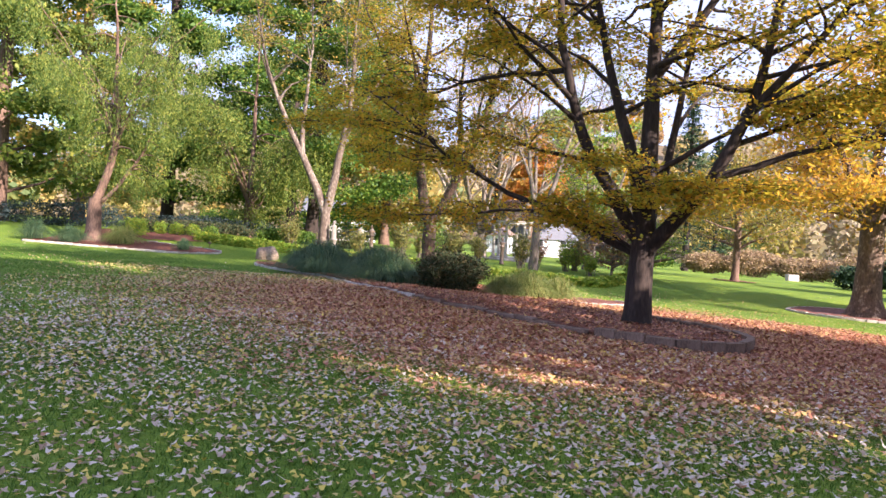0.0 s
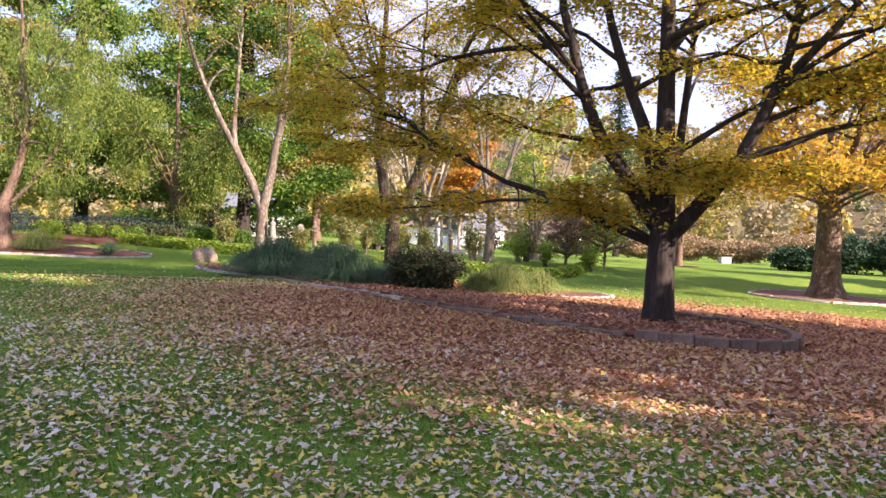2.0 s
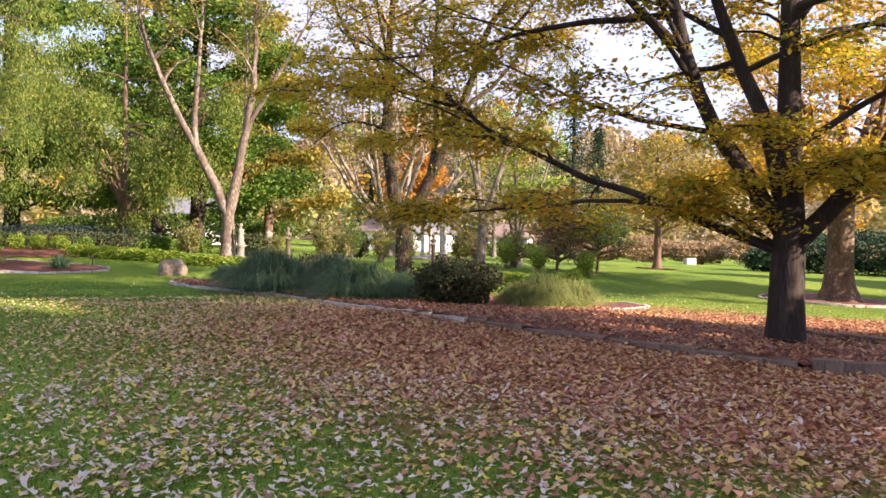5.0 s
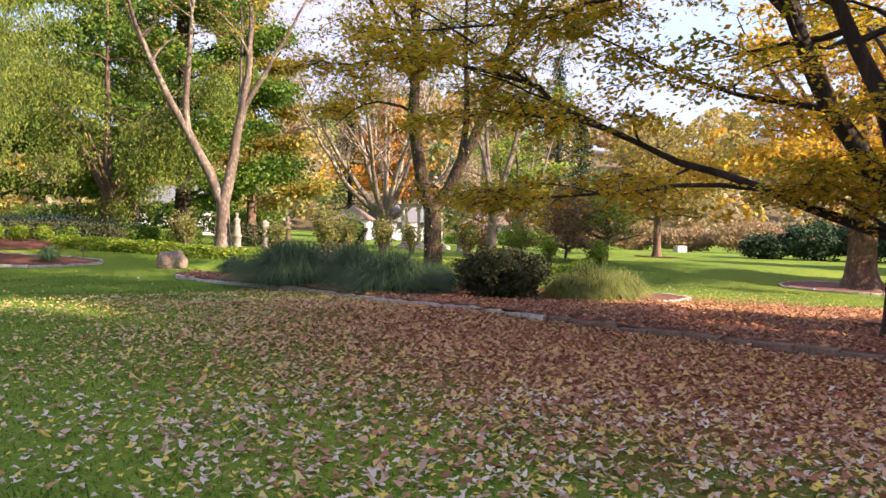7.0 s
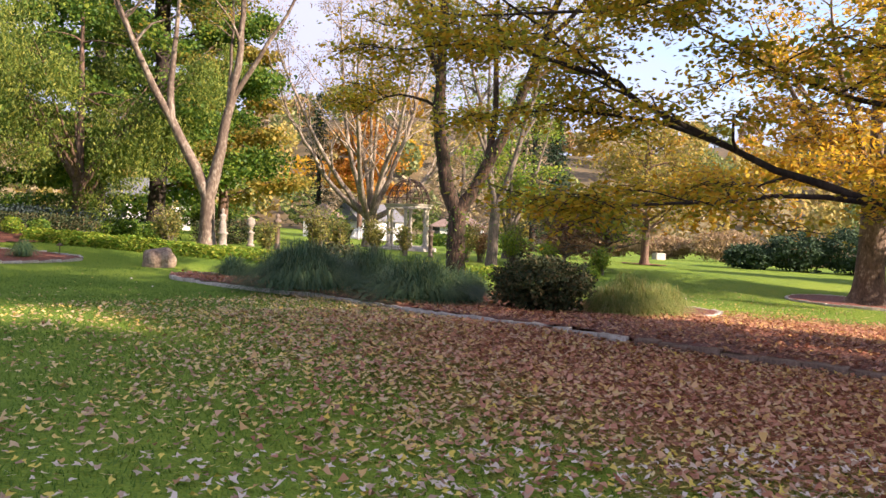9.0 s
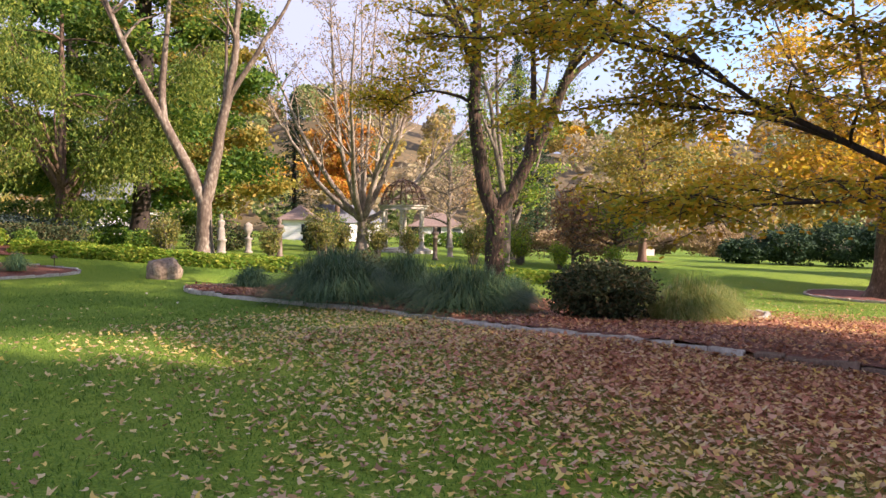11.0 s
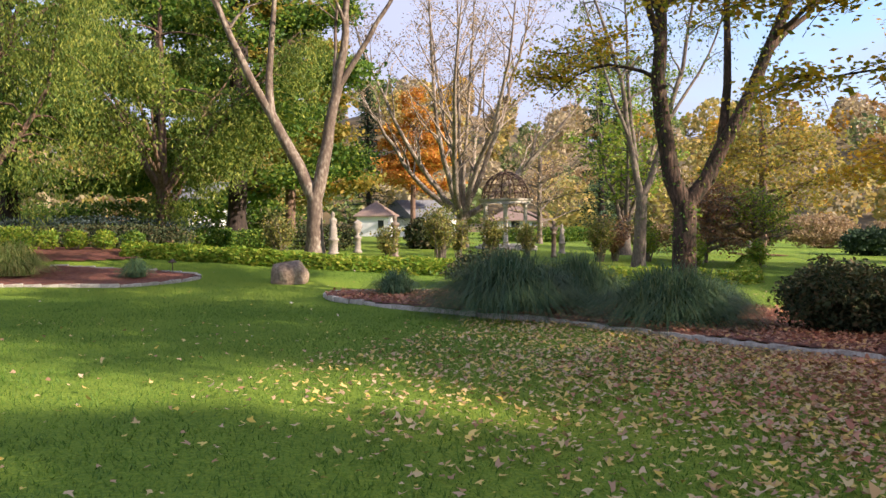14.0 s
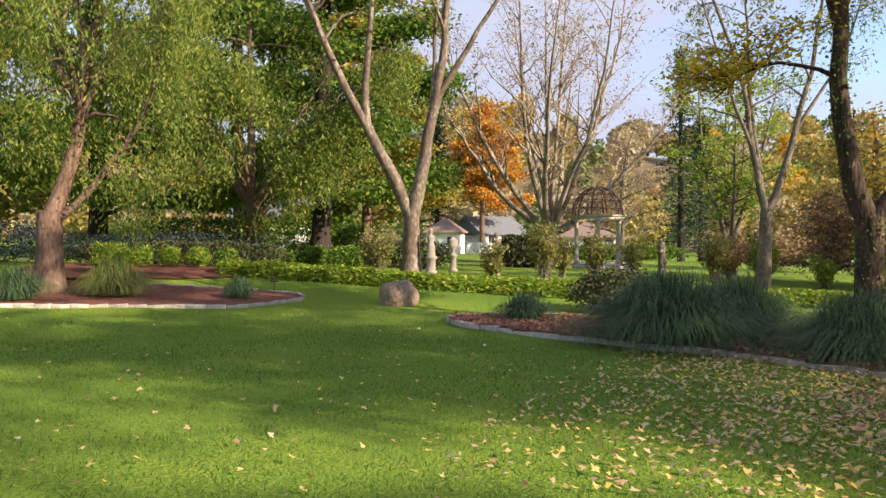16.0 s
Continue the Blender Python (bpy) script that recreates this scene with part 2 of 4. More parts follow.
# ---- mesh tools ----
class Geo:
    """Gathers vertices and equal-sided faces, then makes one mesh of them."""

    def __init__(self):
        self.v, self.f, self.n = [], {3: [], 4: [], 6: [], 8: []}, 0

    def add(self, verts, faces):
        verts, faces = np.asarray(verts, float), np.asarray(faces, int)
        self.v.append(verts)
        self.f[faces.shape[1]].append(faces + self.n)
        self.n += len(verts)

    def mesh(self, name, material, smooth=False):
        me = bpy.data.meshes.new(name)
        v = np.concatenate(self.v)
        me.vertices.add(len(v))
        me.vertices.foreach_set("co", v.ravel())
        loops, starts, at = [], [], 0
        for k, fs in self.f.items():
            if fs:
                a = np.concatenate(fs)
                loops.append(a.ravel())
                starts.append(at + k * np.arange(len(a)))
                at += a.size
        loops, starts = np.concatenate(loops), np.concatenate(starts)
        me.loops.add(len(loops))
        me.loops.foreach_set("vertex_index", loops)
        me.polygons.add(len(starts))
        me.polygons.foreach_set("loop_start", starts)
        if smooth:
            me.polygons.foreach_set("use_smooth", np.ones(len(starts), bool))
        me.materials.append(material)
        me.update(calc_edges=True)
        return me


def geo_part(name, geo, material, parent, label="", smooth=False):
    ob = new(name, geo.mesh(name, material, smooth))
    ob.parent = parent
    return tagged(ob, label)


def part(name, bm, material, parent=None, label="", smooth=False):
    """Links a bmesh as one object under a thing."""
    me = bpy.data.meshes.new(name)
    bm.to_mesh(me)
    bm.free()
    me.materials.append(material)
    if smooth:
        for p in me.polygons:
            p.use_smooth = True
    ob = new(name, me)
    ob.parent = parent
    return tagged(ob, label)


def empty(name, x, y, z, label, category, group="", turn=0.0):
    ob = new(name)
    ob.matrix_world = pose(x, y, z, 0, 0, turn)
    ob.empty_display_size = .2
    return tagged(ob, label, category, group)


def tube(geo, pts, rad, sides=6):
    pts = np.asarray(pts, float)
    t = np.gradient(pts, axis=0)
    t /= np.linalg.norm(t, axis=1)[:, None] + 1e-9
    ref = np.eye(3)[np.argmin(np.abs(t.mean(axis=0)))]
    u = np.cross(t, ref)
    u /= np.linalg.norm(u, axis=1)[:, None] + 1e-9
    w = np.cross(t, u)
    a = np.linspace(0, 2 * math.pi, sides, endpoint=False)
    ring = u[:, None, :] * np.cos(a)[None, :, None] + w[:, None, :] * np.sin(a)[None, :, None]
    v = pts[:, None, :] + ring * np.asarray(rad)[:, None, None]
    k = len(pts)
    i, j = np.meshgrid(np.arange(k - 1), np.arange(sides), indexing="ij")
    j2 = (j + 1) % sides
    f = np.stack([i * sides + j, i * sides + j2, (i + 1) * sides + j2, (i + 1) * sides + j], -1).reshape(-1, 4)
    geo.add(v.reshape(-1, 3), f)


def unit(rng, n):
    d = rng.normal(size=(n, 3))
    return d / (np.linalg.norm(d, axis=1)[:, None] + 1e-9)


def leaves(geo, rng, centres, size, flat=0.0, hang=0.0, slim=0.5):
    """Diamond leaves at the centres; flat: lying level, hang: pointing down."""
    c = np.asarray(centres, float)
    n = len(c)
    a = unit(rng, n)
    a[:, 2] = a[:, 2] * (1 - flat) - hang * 1.5
    a /= np.linalg.norm(a, axis=1)[:, None] + 1e-9
    nor = unit(rng, n)
    nor[:, 2] += 2.5 * flat
    b = np.cross(nor, a)
    b /= np.linalg.norm(b, axis=1)[:, None] + 1e-9
    s = (size * rng.uniform(.6, 1.3, n))[:, None]
    v = np.stack([c - a * s, c + b * s * slim, c + a * s, c - b * s * slim], 1).reshape(-1, 3)
    geo.add(v, np.arange(4 * n).reshape(-1, 4))


def limb_path(rng, start, az, el0, el1, length, n, wig=.12):
    """Points of a limb that leaves start and bends through one slope after another (el0 alone may be a row of slopes)."""
    slopes = el0 if isinstance(el0, tuple) else (el0, el1)
    step, p, pts, da = length / n, np.array(start, float), [np.array(start, float)], 0.0
    for i in range(n):
        e = radians(float(np.interp((i + .5) / n, np.linspace(0, 1, len(slopes)), slopes))) + rng.normal() * wig
        da += rng.normal() * wig
        q = radians(az) + da
        p = p + step * np.array((math.cos(e) * math.cos(q), math.cos(e) * math.sin(q), math.sin(e)))
        pts.append(p)
    return np.array(pts)


def taper(r0, r1, n):
    return r0 + (r1 - r0) * np.linspace(0, 1, n) ** .8


def bough(rng, wood, spots, pts, r0, o, level=0):
    """Side branches of a limb, their twigs, and the places where leaves sit."""
    n = len(pts)
    length = np.linalg.norm(np.diff(pts, axis=0), axis=1).sum()
    count = max(2, round(o["boughs"] * min(1, length / o["full"]))) if level == 0 else o["twigs"]
    for k in range(count):
        f = rng.uniform(o["bare"] if level == 0 else .2, .98)
        i = min(n - 2, int(f * (n - 1)))
        p = pts[i] + (pts[i + 1] - pts[i]) * (f * (n - 1) - i)
        d = pts[i + 1] - pts[i]
        az = math.degrees(math.atan2(d[1], d[0])) + rng.choice((-1, 1)) * rng.uniform(25, 95)
        if abs(d[2]) > .85 * np.linalg.norm(d):
            az = rng.uniform(0, 360)
        ln = (length * o["share"] * (1.15 - .6 * f) if level == 0 else o["twig"]) * rng.uniform(.6, 1.25)
        e0, e1 = o["rise"] if level == 0 else o["twig_rise"]
        m = 6 if level == 0 else 4
        q = limb_path(rng, p, az, e0 + rng.normal() * 12, e1 + rng.normal() * 12, ln, m, .16)
        rr = max(.006, r0 * (1 - .75 * f) * .5) if level == 0 else .008
        if level == 0 or o["twig_wood"]:
            tube(wood, q, taper(rr, .005, m + 1), 5 if level == 0 else 3)
        if level == 0:
            bough(rng, wood, spots, q, rr, o, 1)
        else:
            spots.append(q)


def leaf_spots(rng, spots, per, spread):
    out = []
    for q in spots:
        f = rng.uniform(.1, 1.0, per) * (len(q) - 1)
        i = np.minimum(len(q) - 2, f.astype(int))
        out.append(q[i] + (q[i + 1] - q[i]) * (f - i)[:, None] + rng.normal(size=(per, 3)) * np.array((spread, spread, spread * .5)))
    return np.concatenate(out)


TREE = dict(full=.1, boughs=9, twigs=6, bare=.25, share=.42, twig=.9, rise=(30, 10), twig_rise=(15, -10), per=26, spread=.18,
            leaf=.06, wig=.085, twig_wood=True, flat=.4, hang=0.0, slim=.5)


def tree(name, x, y, label, category, bark, foliage, trunk, limbs, seed, group="", flare=.5, ivy=0, **kw):
    """A tree at x, y. trunk: height, radius, lean azimuth, lean degrees. limbs: start height, azimuth, first and last slope, length, radius."""
    o = dict(TREE, **kw)
    rng = np.random.default_rng(seed)
    root = empty(name, x, y, gz(x, y) - .02, label, category, group)
    h, r, laz, lean = trunk
    wood = Geo()
    k = 14
    pts = limb_path(rng, (0, 0, -.1), laz, 90 - lean, 90 - lean, h + .1, k, .03)
    tt = np.linspace(0, 1, k + 1)
    zz = np.linspace(0, h, k + 1)
    tube(wood, pts, r * (1 - .18 * tt) * (1 + flare * np.exp(-zz / (.12 + .45 * r))), 12)
    if flare > .8:
        for q in range(9):
            rp = limb_path(rng, (0, 0, .75), q * 40 + rng.uniform(-12, 12), -62, -22, r * 2.0 + .35, 6, .04)
            tube(wood, rp, taper(r * .45, r * .22, 7), 8)
    geo_part("trunk", wood, bark, root, "", True)
    spots, side, paths = [], Geo(), []
    for sh, az, e0, e1, ln, lr in limbs:
        host_no, e1 = (e1, e0) if isinstance(e0, tuple) else (None, e1)
        lw = Geo()
        f = min(sh / h, 1.0) * k
        i = min(k - 1, int(f))
        st = pts[i] + (pts[i + 1] - pts[i]) * (f - i)
        if host_no is not None:
            host = paths[host_no][1]
            st = host[min(len(host) - 2, int(np.argmax(host[:, 2] > sh)))]
        elif sh > h and any(q[1][-1][2] > sh for q in paths):
            host = min((q for q in paths if q[1][-1][2] > sh), key=lambda q: math.cos(radians(q[0] - az)) * -1 - q[2] * 4)[1]
            st = host[np.argmax(host[:, 2] > sh)]
        n = max(7, int(ln * 1.6))
        lp = limb_path(rng, st, az, e0, e1, ln, n, .065 if isinstance(e0, tuple) else o["wig"])
        tube(lw, lp, taper(lr, max(.01, lr * .12), n + 1), 8)
        paths.append((az, lp, lr))
        bough(rng, side, spots, lp, lr, o)
        geo_part("limb", lw, bark, root, "", True)
    if ivy:
        iv = Geo()
        for q, rr in [(pts, r)] + [(w[1][:max(3, len(w[1]) // 2)], w[2]) for w in paths[:2]]:
            c = leaf_spots(rng, [q], ivy, .02)
            d = unit(rng, ivy) * np.array((1, 1, .2))
            leaves(iv, rng, c + d * (rr * rng.uniform(.75, 1.25, ivy))[:, None], .035, .1, .3, .7)
        tagged(geo_part("ivy", iv, LEAF_GREEN, root, "green ivy creeping up the bark"), kind="stuff")
    tagged(geo_part("branchwork", side, bark, root), kind="stuff")
    crown = Geo()
    leaves(crown, rng, leaf_spots(rng, spots, o["per"], o["spread"]), o["leaf"], o["flat"], o["hang"], o["slim"])
    geo_part("crown", crown, foliage, root)
    return root


def spread_limbs(rng, count, h0, h1, e0, e1, l0, l1, r):
    return [(h0 + (h1 - h0) * i / max(1, count - 1), i * 137.5 + rng.uniform(-20, 20), e0 + rng.uniform(-8, 8), e1 + rng.uniform(-8, 8),
             l1 + (l0 - l1) * (1 - i / count), r * (1 - .5 * i / count)) for i in range(count)]


# ---- ground ----
def ground_sheet():
    xs = np.unique(np.concatenate([np.linspace(-600, -40, 40), np.arange(-40, 45, 1.0), np.linspace(45, 600, 40)]))
    ys = np.unique(np.concatenate([np.linspace(-400, -10, 30), np.arange(-10, 60, .9), np.linspace(60, 800, 60)]))
    v = [(x, y, gz(x, y) + .03 * float(uneven(x * .9, y * .9))) for y in ys for x in xs]
    nx = len(xs)
    f = [(j * nx + i, j * nx + i + 1, (j + 1) * nx + i + 1, (j + 1) * nx + i) for j in range(len(ys) - 1) for i in range(nx - 1)]
    g = Geo()
    g.add(v, f)
    return tagged(new("ground", g.mesh("ground", LAWN, True)), "green autumn lawn scattered with fallen brown leaves", "lawn", kind="structure")


ground_sheet()


def spline(points, per=8, closed=False):
    """A smooth line through a few plan points."""
    p = [np.array(q, float) for q in points]
    n, out = len(p), []
    for i in range(n if closed else n - 1):
        a, b, c, d = (p[(i + k) % n] if closed else p[max(0, min(n - 1, i + k))] for k in (-1, 0, 1, 2))
        for s in range(per):
            t = s / per
            out.append(.5 * (2 * b + (c - a) * t + (2 * a - 5 * b + 4 * c - d) * t * t + (3 * b - a - 3 * c + d) * t ** 3))
    if not closed:
        out.append(p[-1])
    return np.array(out)


def inside(poly, x, y):
    """Which of the points lie inside the outline."""
    x, y = np.asarray(x, float), np.asarray(y, float)
    hit = np.zeros(x.shape, bool)
    for (x0, y0), (x1, y1) in zip(poly, np.roll(poly, 1, axis=0)):
        if y0 != y1:
            hit ^= ((y0 > y) != (y1 > y)) & (x < (x1 - x0) * (y - y0) / (y1 - y0) + x0)
    return hit


def mulch_bed(poly, rise, name, label):
    """A mounded bed of mulch inside an outline."""
    lo, hi = poly.min(0), poly.max(0)
    s = .16
    xs, ys = np.arange(lo[0], hi[0], s), np.arange(lo[1], hi[1], s)
    ids, v, f = {}, [], []

    def vid(i, j):
        if (i, j) not in ids:
            x, y = lo[0] + i * s, lo[1] + j * s
            ids[i, j] = len(v)
            v.append((x, y, gz(x, y) + rise + .035 * noise.noise((x * 2.5, y * 2.5, 3))))
        return ids[i, j]
    ii, jj = np.meshgrid(np.arange(len(xs)), np.arange(len(ys)), indexing="ij")
    keep = inside(poly, lo[0] + (ii + .5) * s, lo[1] + (jj + .5) * s)
    for i in range(len(xs)):
        for j in range(len(ys)):
            if keep[i, j]:
                f.append((vid(i, j), vid(i + 1, j), vid(i + 1, j + 1), vid(i, j + 1)))
    g = Geo()
    g.add(v, f)
    return tagged(new(name, g.mesh(name, MULCH, True)), label, "mulch bed", kind="structure")


MAIN_BED = spline([(-8.7, 27.3), (-7.8, 25.8), (-6.8, 24.75), (-5.5, 23.7), (-4.6, 22.6), (-3.9, 21), (-3.4, 19.5), (-2.6, 18.2), (-1.5, 16.5),
                   (-.4, 15.1), (.6, 14.0), (1.4, 13.0), (2.2, 12.5), (3.1, 12.2), (4.1, 12.55), (4.6, 13.7), (4.3, 15.1), (3.5, 16.1),
                   (2.0, 17.7), (1.6, 19.6), (2.6, 21.6), (2.2, 23), (0, 25.4), (-3, 27.2), (-6, 28.6), (-8.2, 28.4)], 8, True)
LEFT_BED = spline([(-19, 29.3), (-16.8, 29.2), (-14.3, 29.5), (-12.9, 29.8), (-11.7, 31.7), (-12.9, 32.5), (-16, 33.1), (-19, 33.2)], 8, True)
REAR_BED = spline([(-19, 34.0), (-15, 34.1), (-12.9, 35.2), (-12.4, 36.8), (-14, 37.8), (-19, 37.8)], 8, True)
RING = np.array([(14.3 + 2.75 * math.cos(a), 29.6 + 2.4 * math.sin(a)) for a in np.linspace(0, 2 * math.pi, 48, endpoint=False)])
SMALL_RING = np.array([(14.45 + 1.3 * math.cos(a), 45.8 + 1.0 * math.sin(a)) for a in np.linspace(0, 2 * math.pi, 32, endpoint=False)])
CORNER_BED = spline([(1.9, 22.4), (2.5, 22.2), (3.6, 22.9), (4.6, 24.1), (4.0, 25.2), (2.4, 24.8)], 6, True)
main_bed = mulch_bed(MAIN_BED, .09, "mulch_bed", "long mounded bed of red-brown leaf mulch")
left_bed = mulch_bed(LEFT_BED, .06, "mulch_bed", "garden bed of brown bark mulch in the lawn")
mulch_bed(REAR_BED, .05, "mulch_bed", "narrow mulch strip in front of clipped hedges")
ring_bed = mulch_bed(RING, .06, "mulch_bed", "round mulch ring under a large tree")
mulch_bed(SMALL_RING, .05, "mulch_bed", "small mulch ring on the far lawn")
corner_bed = mulch_bed(CORNER_BED, .05, "mulch_bed", "small mulch bed beside pale grass")


def stone_mesh(name, seed, sx, sy, sz, material, rough):
    bm = bmesh.new()
    bmesh.ops.create_cube(bm, size=1)
    bmesh.ops.bevel(bm, geom=bm.edges[:], offset=.035, segments=1, affect="EDGES")
    for v in bm.verts:
        v.co = Vector((v.co.x * sx, v.co.y * sy, v.co.z * sz))
        v.co += Vector([rough * noise.noise(v.co * 9 + Vector((seed * 7.3, k * 5.1, 2))) for k in range(3)])
    me = bpy.data.meshes.new(name)
    bm.to_mesh(me)
    bm.free()
    me.materials.append(material)
    return me


def edging(line, lengths, meshes, sink, parent, rng, closed=False):
    """Lays stones end to end along a line."""
    if closed:
        line = np.vstack([line, line[:1]])
    seg = np.linalg.norm(np.diff(line, axis=0), axis=1)
    s = np.concatenate([[0], np.cumsum(seg)])
    at = 0.0
    while at < s[-1] - lengths * .4:
        ln = lengths * rng.uniform(.8, 1.2)
        m = min(at + ln / 2, s[-1])
        x, y = np.interp(m, s, line[:, 0]), np.interp(m, s, line[:, 1])
        x2, y2 = np.interp(m + .1, s, line[:, 0]), np.interp(m + .1, s, line[:, 1])
        x1, y1 = np.interp(m - .1, s, line[:, 0]), np.interp(m - .1, s, line[:, 1])
        ob = new("stone", meshes[rng.integers(len(meshes))])
        ob.matrix_world = pose(x, y, gz(x, y) + sink + rng.uniform(-.012, .012), rng.normal() * 1.2, rng.normal() * 1.2,
                               math.degrees(math.atan2(y2 - y1, x2 - x1)) + rng.normal() * 3) @ Matrix.Diagonal((ln * .99, rng.uniform(.9, 1.1), rng.uniform(.9, 1.1), 1))
        ob.parent = parent
        at += ln


# ---- trees ----
# a limb is (start height, azimuth, first slope, last slope, length, radius) or (start height, azimuth, row of slopes, limb it leaves, length, radius)
tree("maple_tree", 2.9, 15.0, "spreading maple with dark trunk and yellow autumn leaves", "tree", BARK_DARK, LEAF_YELLOW, (1.8, .28, 0, 2),
     [(1.75, 75, (88, 87, 89, 86, 88), None, 9.5, .23), (1.65, 164, (54, 60, 74, 84, 88, 84), None, 8.5, .17), (1.75, 142, (80, 68, 70, 80, 84), None, 8.5, .165),
      (1.5, -24, (40, 56, 74, 76, 70, 64), None, 8.5, .17), (1.45, 146, (26, 24, 16, 32, 38, 34, 26), None, 8.6, .09), (1.7, 60, (60, 66, 74, 70), None, 8, .12),
      (2.0, 158, (4, -6, -2, 4), 4, 4.6, .045), (4.3, 168, (50, 44, 48), 1, 4.5, .07), (3.0, 152, (8, 18, 24, 10), 1, 4.2, .05), (4.5, 150, (4, -4, 2, 10), 1, 6.8, .065),
      (4.6, -16, (52, 58, 55), 0, 5.5, .11), (2.7, -8, (20, 14, 10, 4), 3, 5.5, .075), (3.1, 14, (26, 20, 8), 3, 5, .06), (3.0, 0, (28, 26, 16), 0, 4.6, .07), (3.6, -40, (30, 20, 6), 3, 5, .055),
      (1.45, 172, (34, 20, -4), None, 2.2, .045), (2.2, 300, (46, 10, -25), 0, 1.7, .03), (2.4, 230, (40, 0, -30), 2, 1.6, .028), (2.3, 262, (40, 0, -30), 0, 1.7, .028), (2.1, 335, (34, 5, -25), 3, 1.6, .028), (2.0, 195, (40, 0, -25), 1, 1.5, .026), (4.0, -30, (48, 52, 50), 3, 5.5, .09),
     
      (5.0, 182, (40, 30, 18), 1, 5, .05), (5.6, 128, (40, 28, 16), 2, 5.5, .055), (4.4, 112, (34, 20, 4), 2, 6, .055), (6.0, 210, (40, 30, 14), 2, 5, .05), (4.0, 222, (32, 22, 6), 1, 5, .05),
      (5.6, 300, (38, 30, 16), 0, 5.5, .06), (6.4, 30, (44, 34, 20), 0, 5, .05), (5.2, -30, (34, 26, 14), 3, 5, .05), (6.2, 5, (40, 30, 20), 3, 4.5, .05), (4.2, 345, (18, 10, 0), 3, 5, .05),
      (6.8, 160, (40, 30, 20), 1, 4.5, .045), (7.2, 240, (44, 34, 24), 0, 4.5, .045), (6.6, 100, (40, 30, 20), 5, 5, .05), (3.8, 60, (30, 20, 6), 5, 5.5, .05), (2.8, 118, (16, 8, -2), 4, 4.5, .045), (3.6, 165, (20, 6, -6), 4, 3.6, .04)] +
     # high limbs, mostly out of view, added to thicken the shade on the lawn
     [(6.4 + .25 * i, 20 + i * 47, (34, 22, 8), i % 4, 5.4, .05) for i in range(11)],
     11, flare=.3, full=4.5, boughs=12, twigs=6, bare=.3, share=.36, twig=.75, rise=(18, -6), twig_rise=(-2, -28), per=42, spread=.17, leaf=.048, wig=.1, flat=.55, slim=.65)
tree("great_tree", 14.3, 29.6, "massive old tree with flared trunk and golden canopy", "tree", BARK_MOTTLED, LEAF_GOLD, (4.0, .5, 0, 1),
     [(3.3 + .1 * i, 20 + i * 62, 52, 62, 9.5 if i in (0, 1, 5, 6) else 8, .19) for i in range(7)] + [(3.9, 60, 86, 88, 10, .28), (3.8, 300, 35, 10, 7.5, .09), (3.8, 10, 35, 15, 7, .09)] + [(3.4, a, (34, 12, -12, -20), None, 6.5, .07) for a in (150, 195, 225, 255, 285, 325)],
     12, flare=1.25, boughs=11, twigs=8, share=.42, twig=1.1, rise=(25, 0), twig_rise=(0, -25), per=20, spread=.3, leaf=.1, flat=.4)
tree("forked_tree", -2.1, 24.65, "mossy forked tree with sparse yellow leaves", "tree", BARK_MOSS, LEAF_YELLOW, (2.2, .25, 180, 1),
     [(2.05, 160, (70, 84, 97, 94, 84, 80), None, 9.5, .2), (2.1, -20, (52, 62, 68, 78, 52, 66, 74), None, 9.5, .175), (2.9, 30, (72, 92, 88, 78), 1, 7, .1),
      (4.2, 158, (28, 10, -30, -50), 0, 2.3, .045), (5.0, 205, (58, 64, 70), 0, 5.5, .08), (4.6, 10, (44, 56, 64), 1, 5, .07), (5.6, 330, (46, 54, 50), 1, 5, .07), (5.4, 120, (54, 60, 60), 0, 5.5, .07), (6.4, 250, (50, 56, 60), 0, 4.5, .05)],
     13, ivy=700, boughs=10, twigs=6, bare=.35, share=.36, twig=.8, rise=(30, 8), per=36, spread=.22, leaf=.052)
tree("pale_forked_tree", -8.5, 37.4, "tall pale-barked tree forking low into leaning stems", "tree", BARK_PALE, LEAF_OLIVE, (1.95, .3, 0, 1),
     [(1.85, 168, (62, 66, 62, 66, 78, 84), None, 11, .24), (1.85, -8, (74, 79, 84, 88, 86), None, 11.5, .25), (4.6, 150, (86, 98, 92, 88), 0, 8, .15), (5.2, -14, (56, 60, 62, 66), 1, 7.5, .12),
      (4.2, 170, (100, 94, 84), 1, 7, .1), (6.5, 80, (76, 80, 84), 1, 6, .08), (7.0, 190, (60, 68, 76), 0, 5, .07)],
     14, boughs=9, twigs=5, bare=.5, share=.34, twig=.9, rise=(48, 30), per=12, spread=.25, leaf=.08)
tree("young_tree", 1.85, 34.4, "grey forked tree with upright branches and thin hanging leaves", "tree", BARK_GREY, LEAF_WILLOW, (2.5, .22, 0, 3),
     [(2.4, 172, (76, 80, 78, 66, 62), None, 9, .13), (2.4, -10, (68, 76, 80, 84), None, 9, .14), (2.6, 90, (78, 84, 86), None, 8.5, .1), (4.0, 188, (64, 72, 78), 0, 6, .07), (4.4, 0, (58, 66, 74), 1, 6, .07)],
     15, ivy=300, boughs=10, twigs=6, bare=.3, share=.28, twig=1.0, rise=(35, 5), twig_rise=(-20, -70), per=16, spread=.16, leaf=.06, hang=.4, slim=.4)
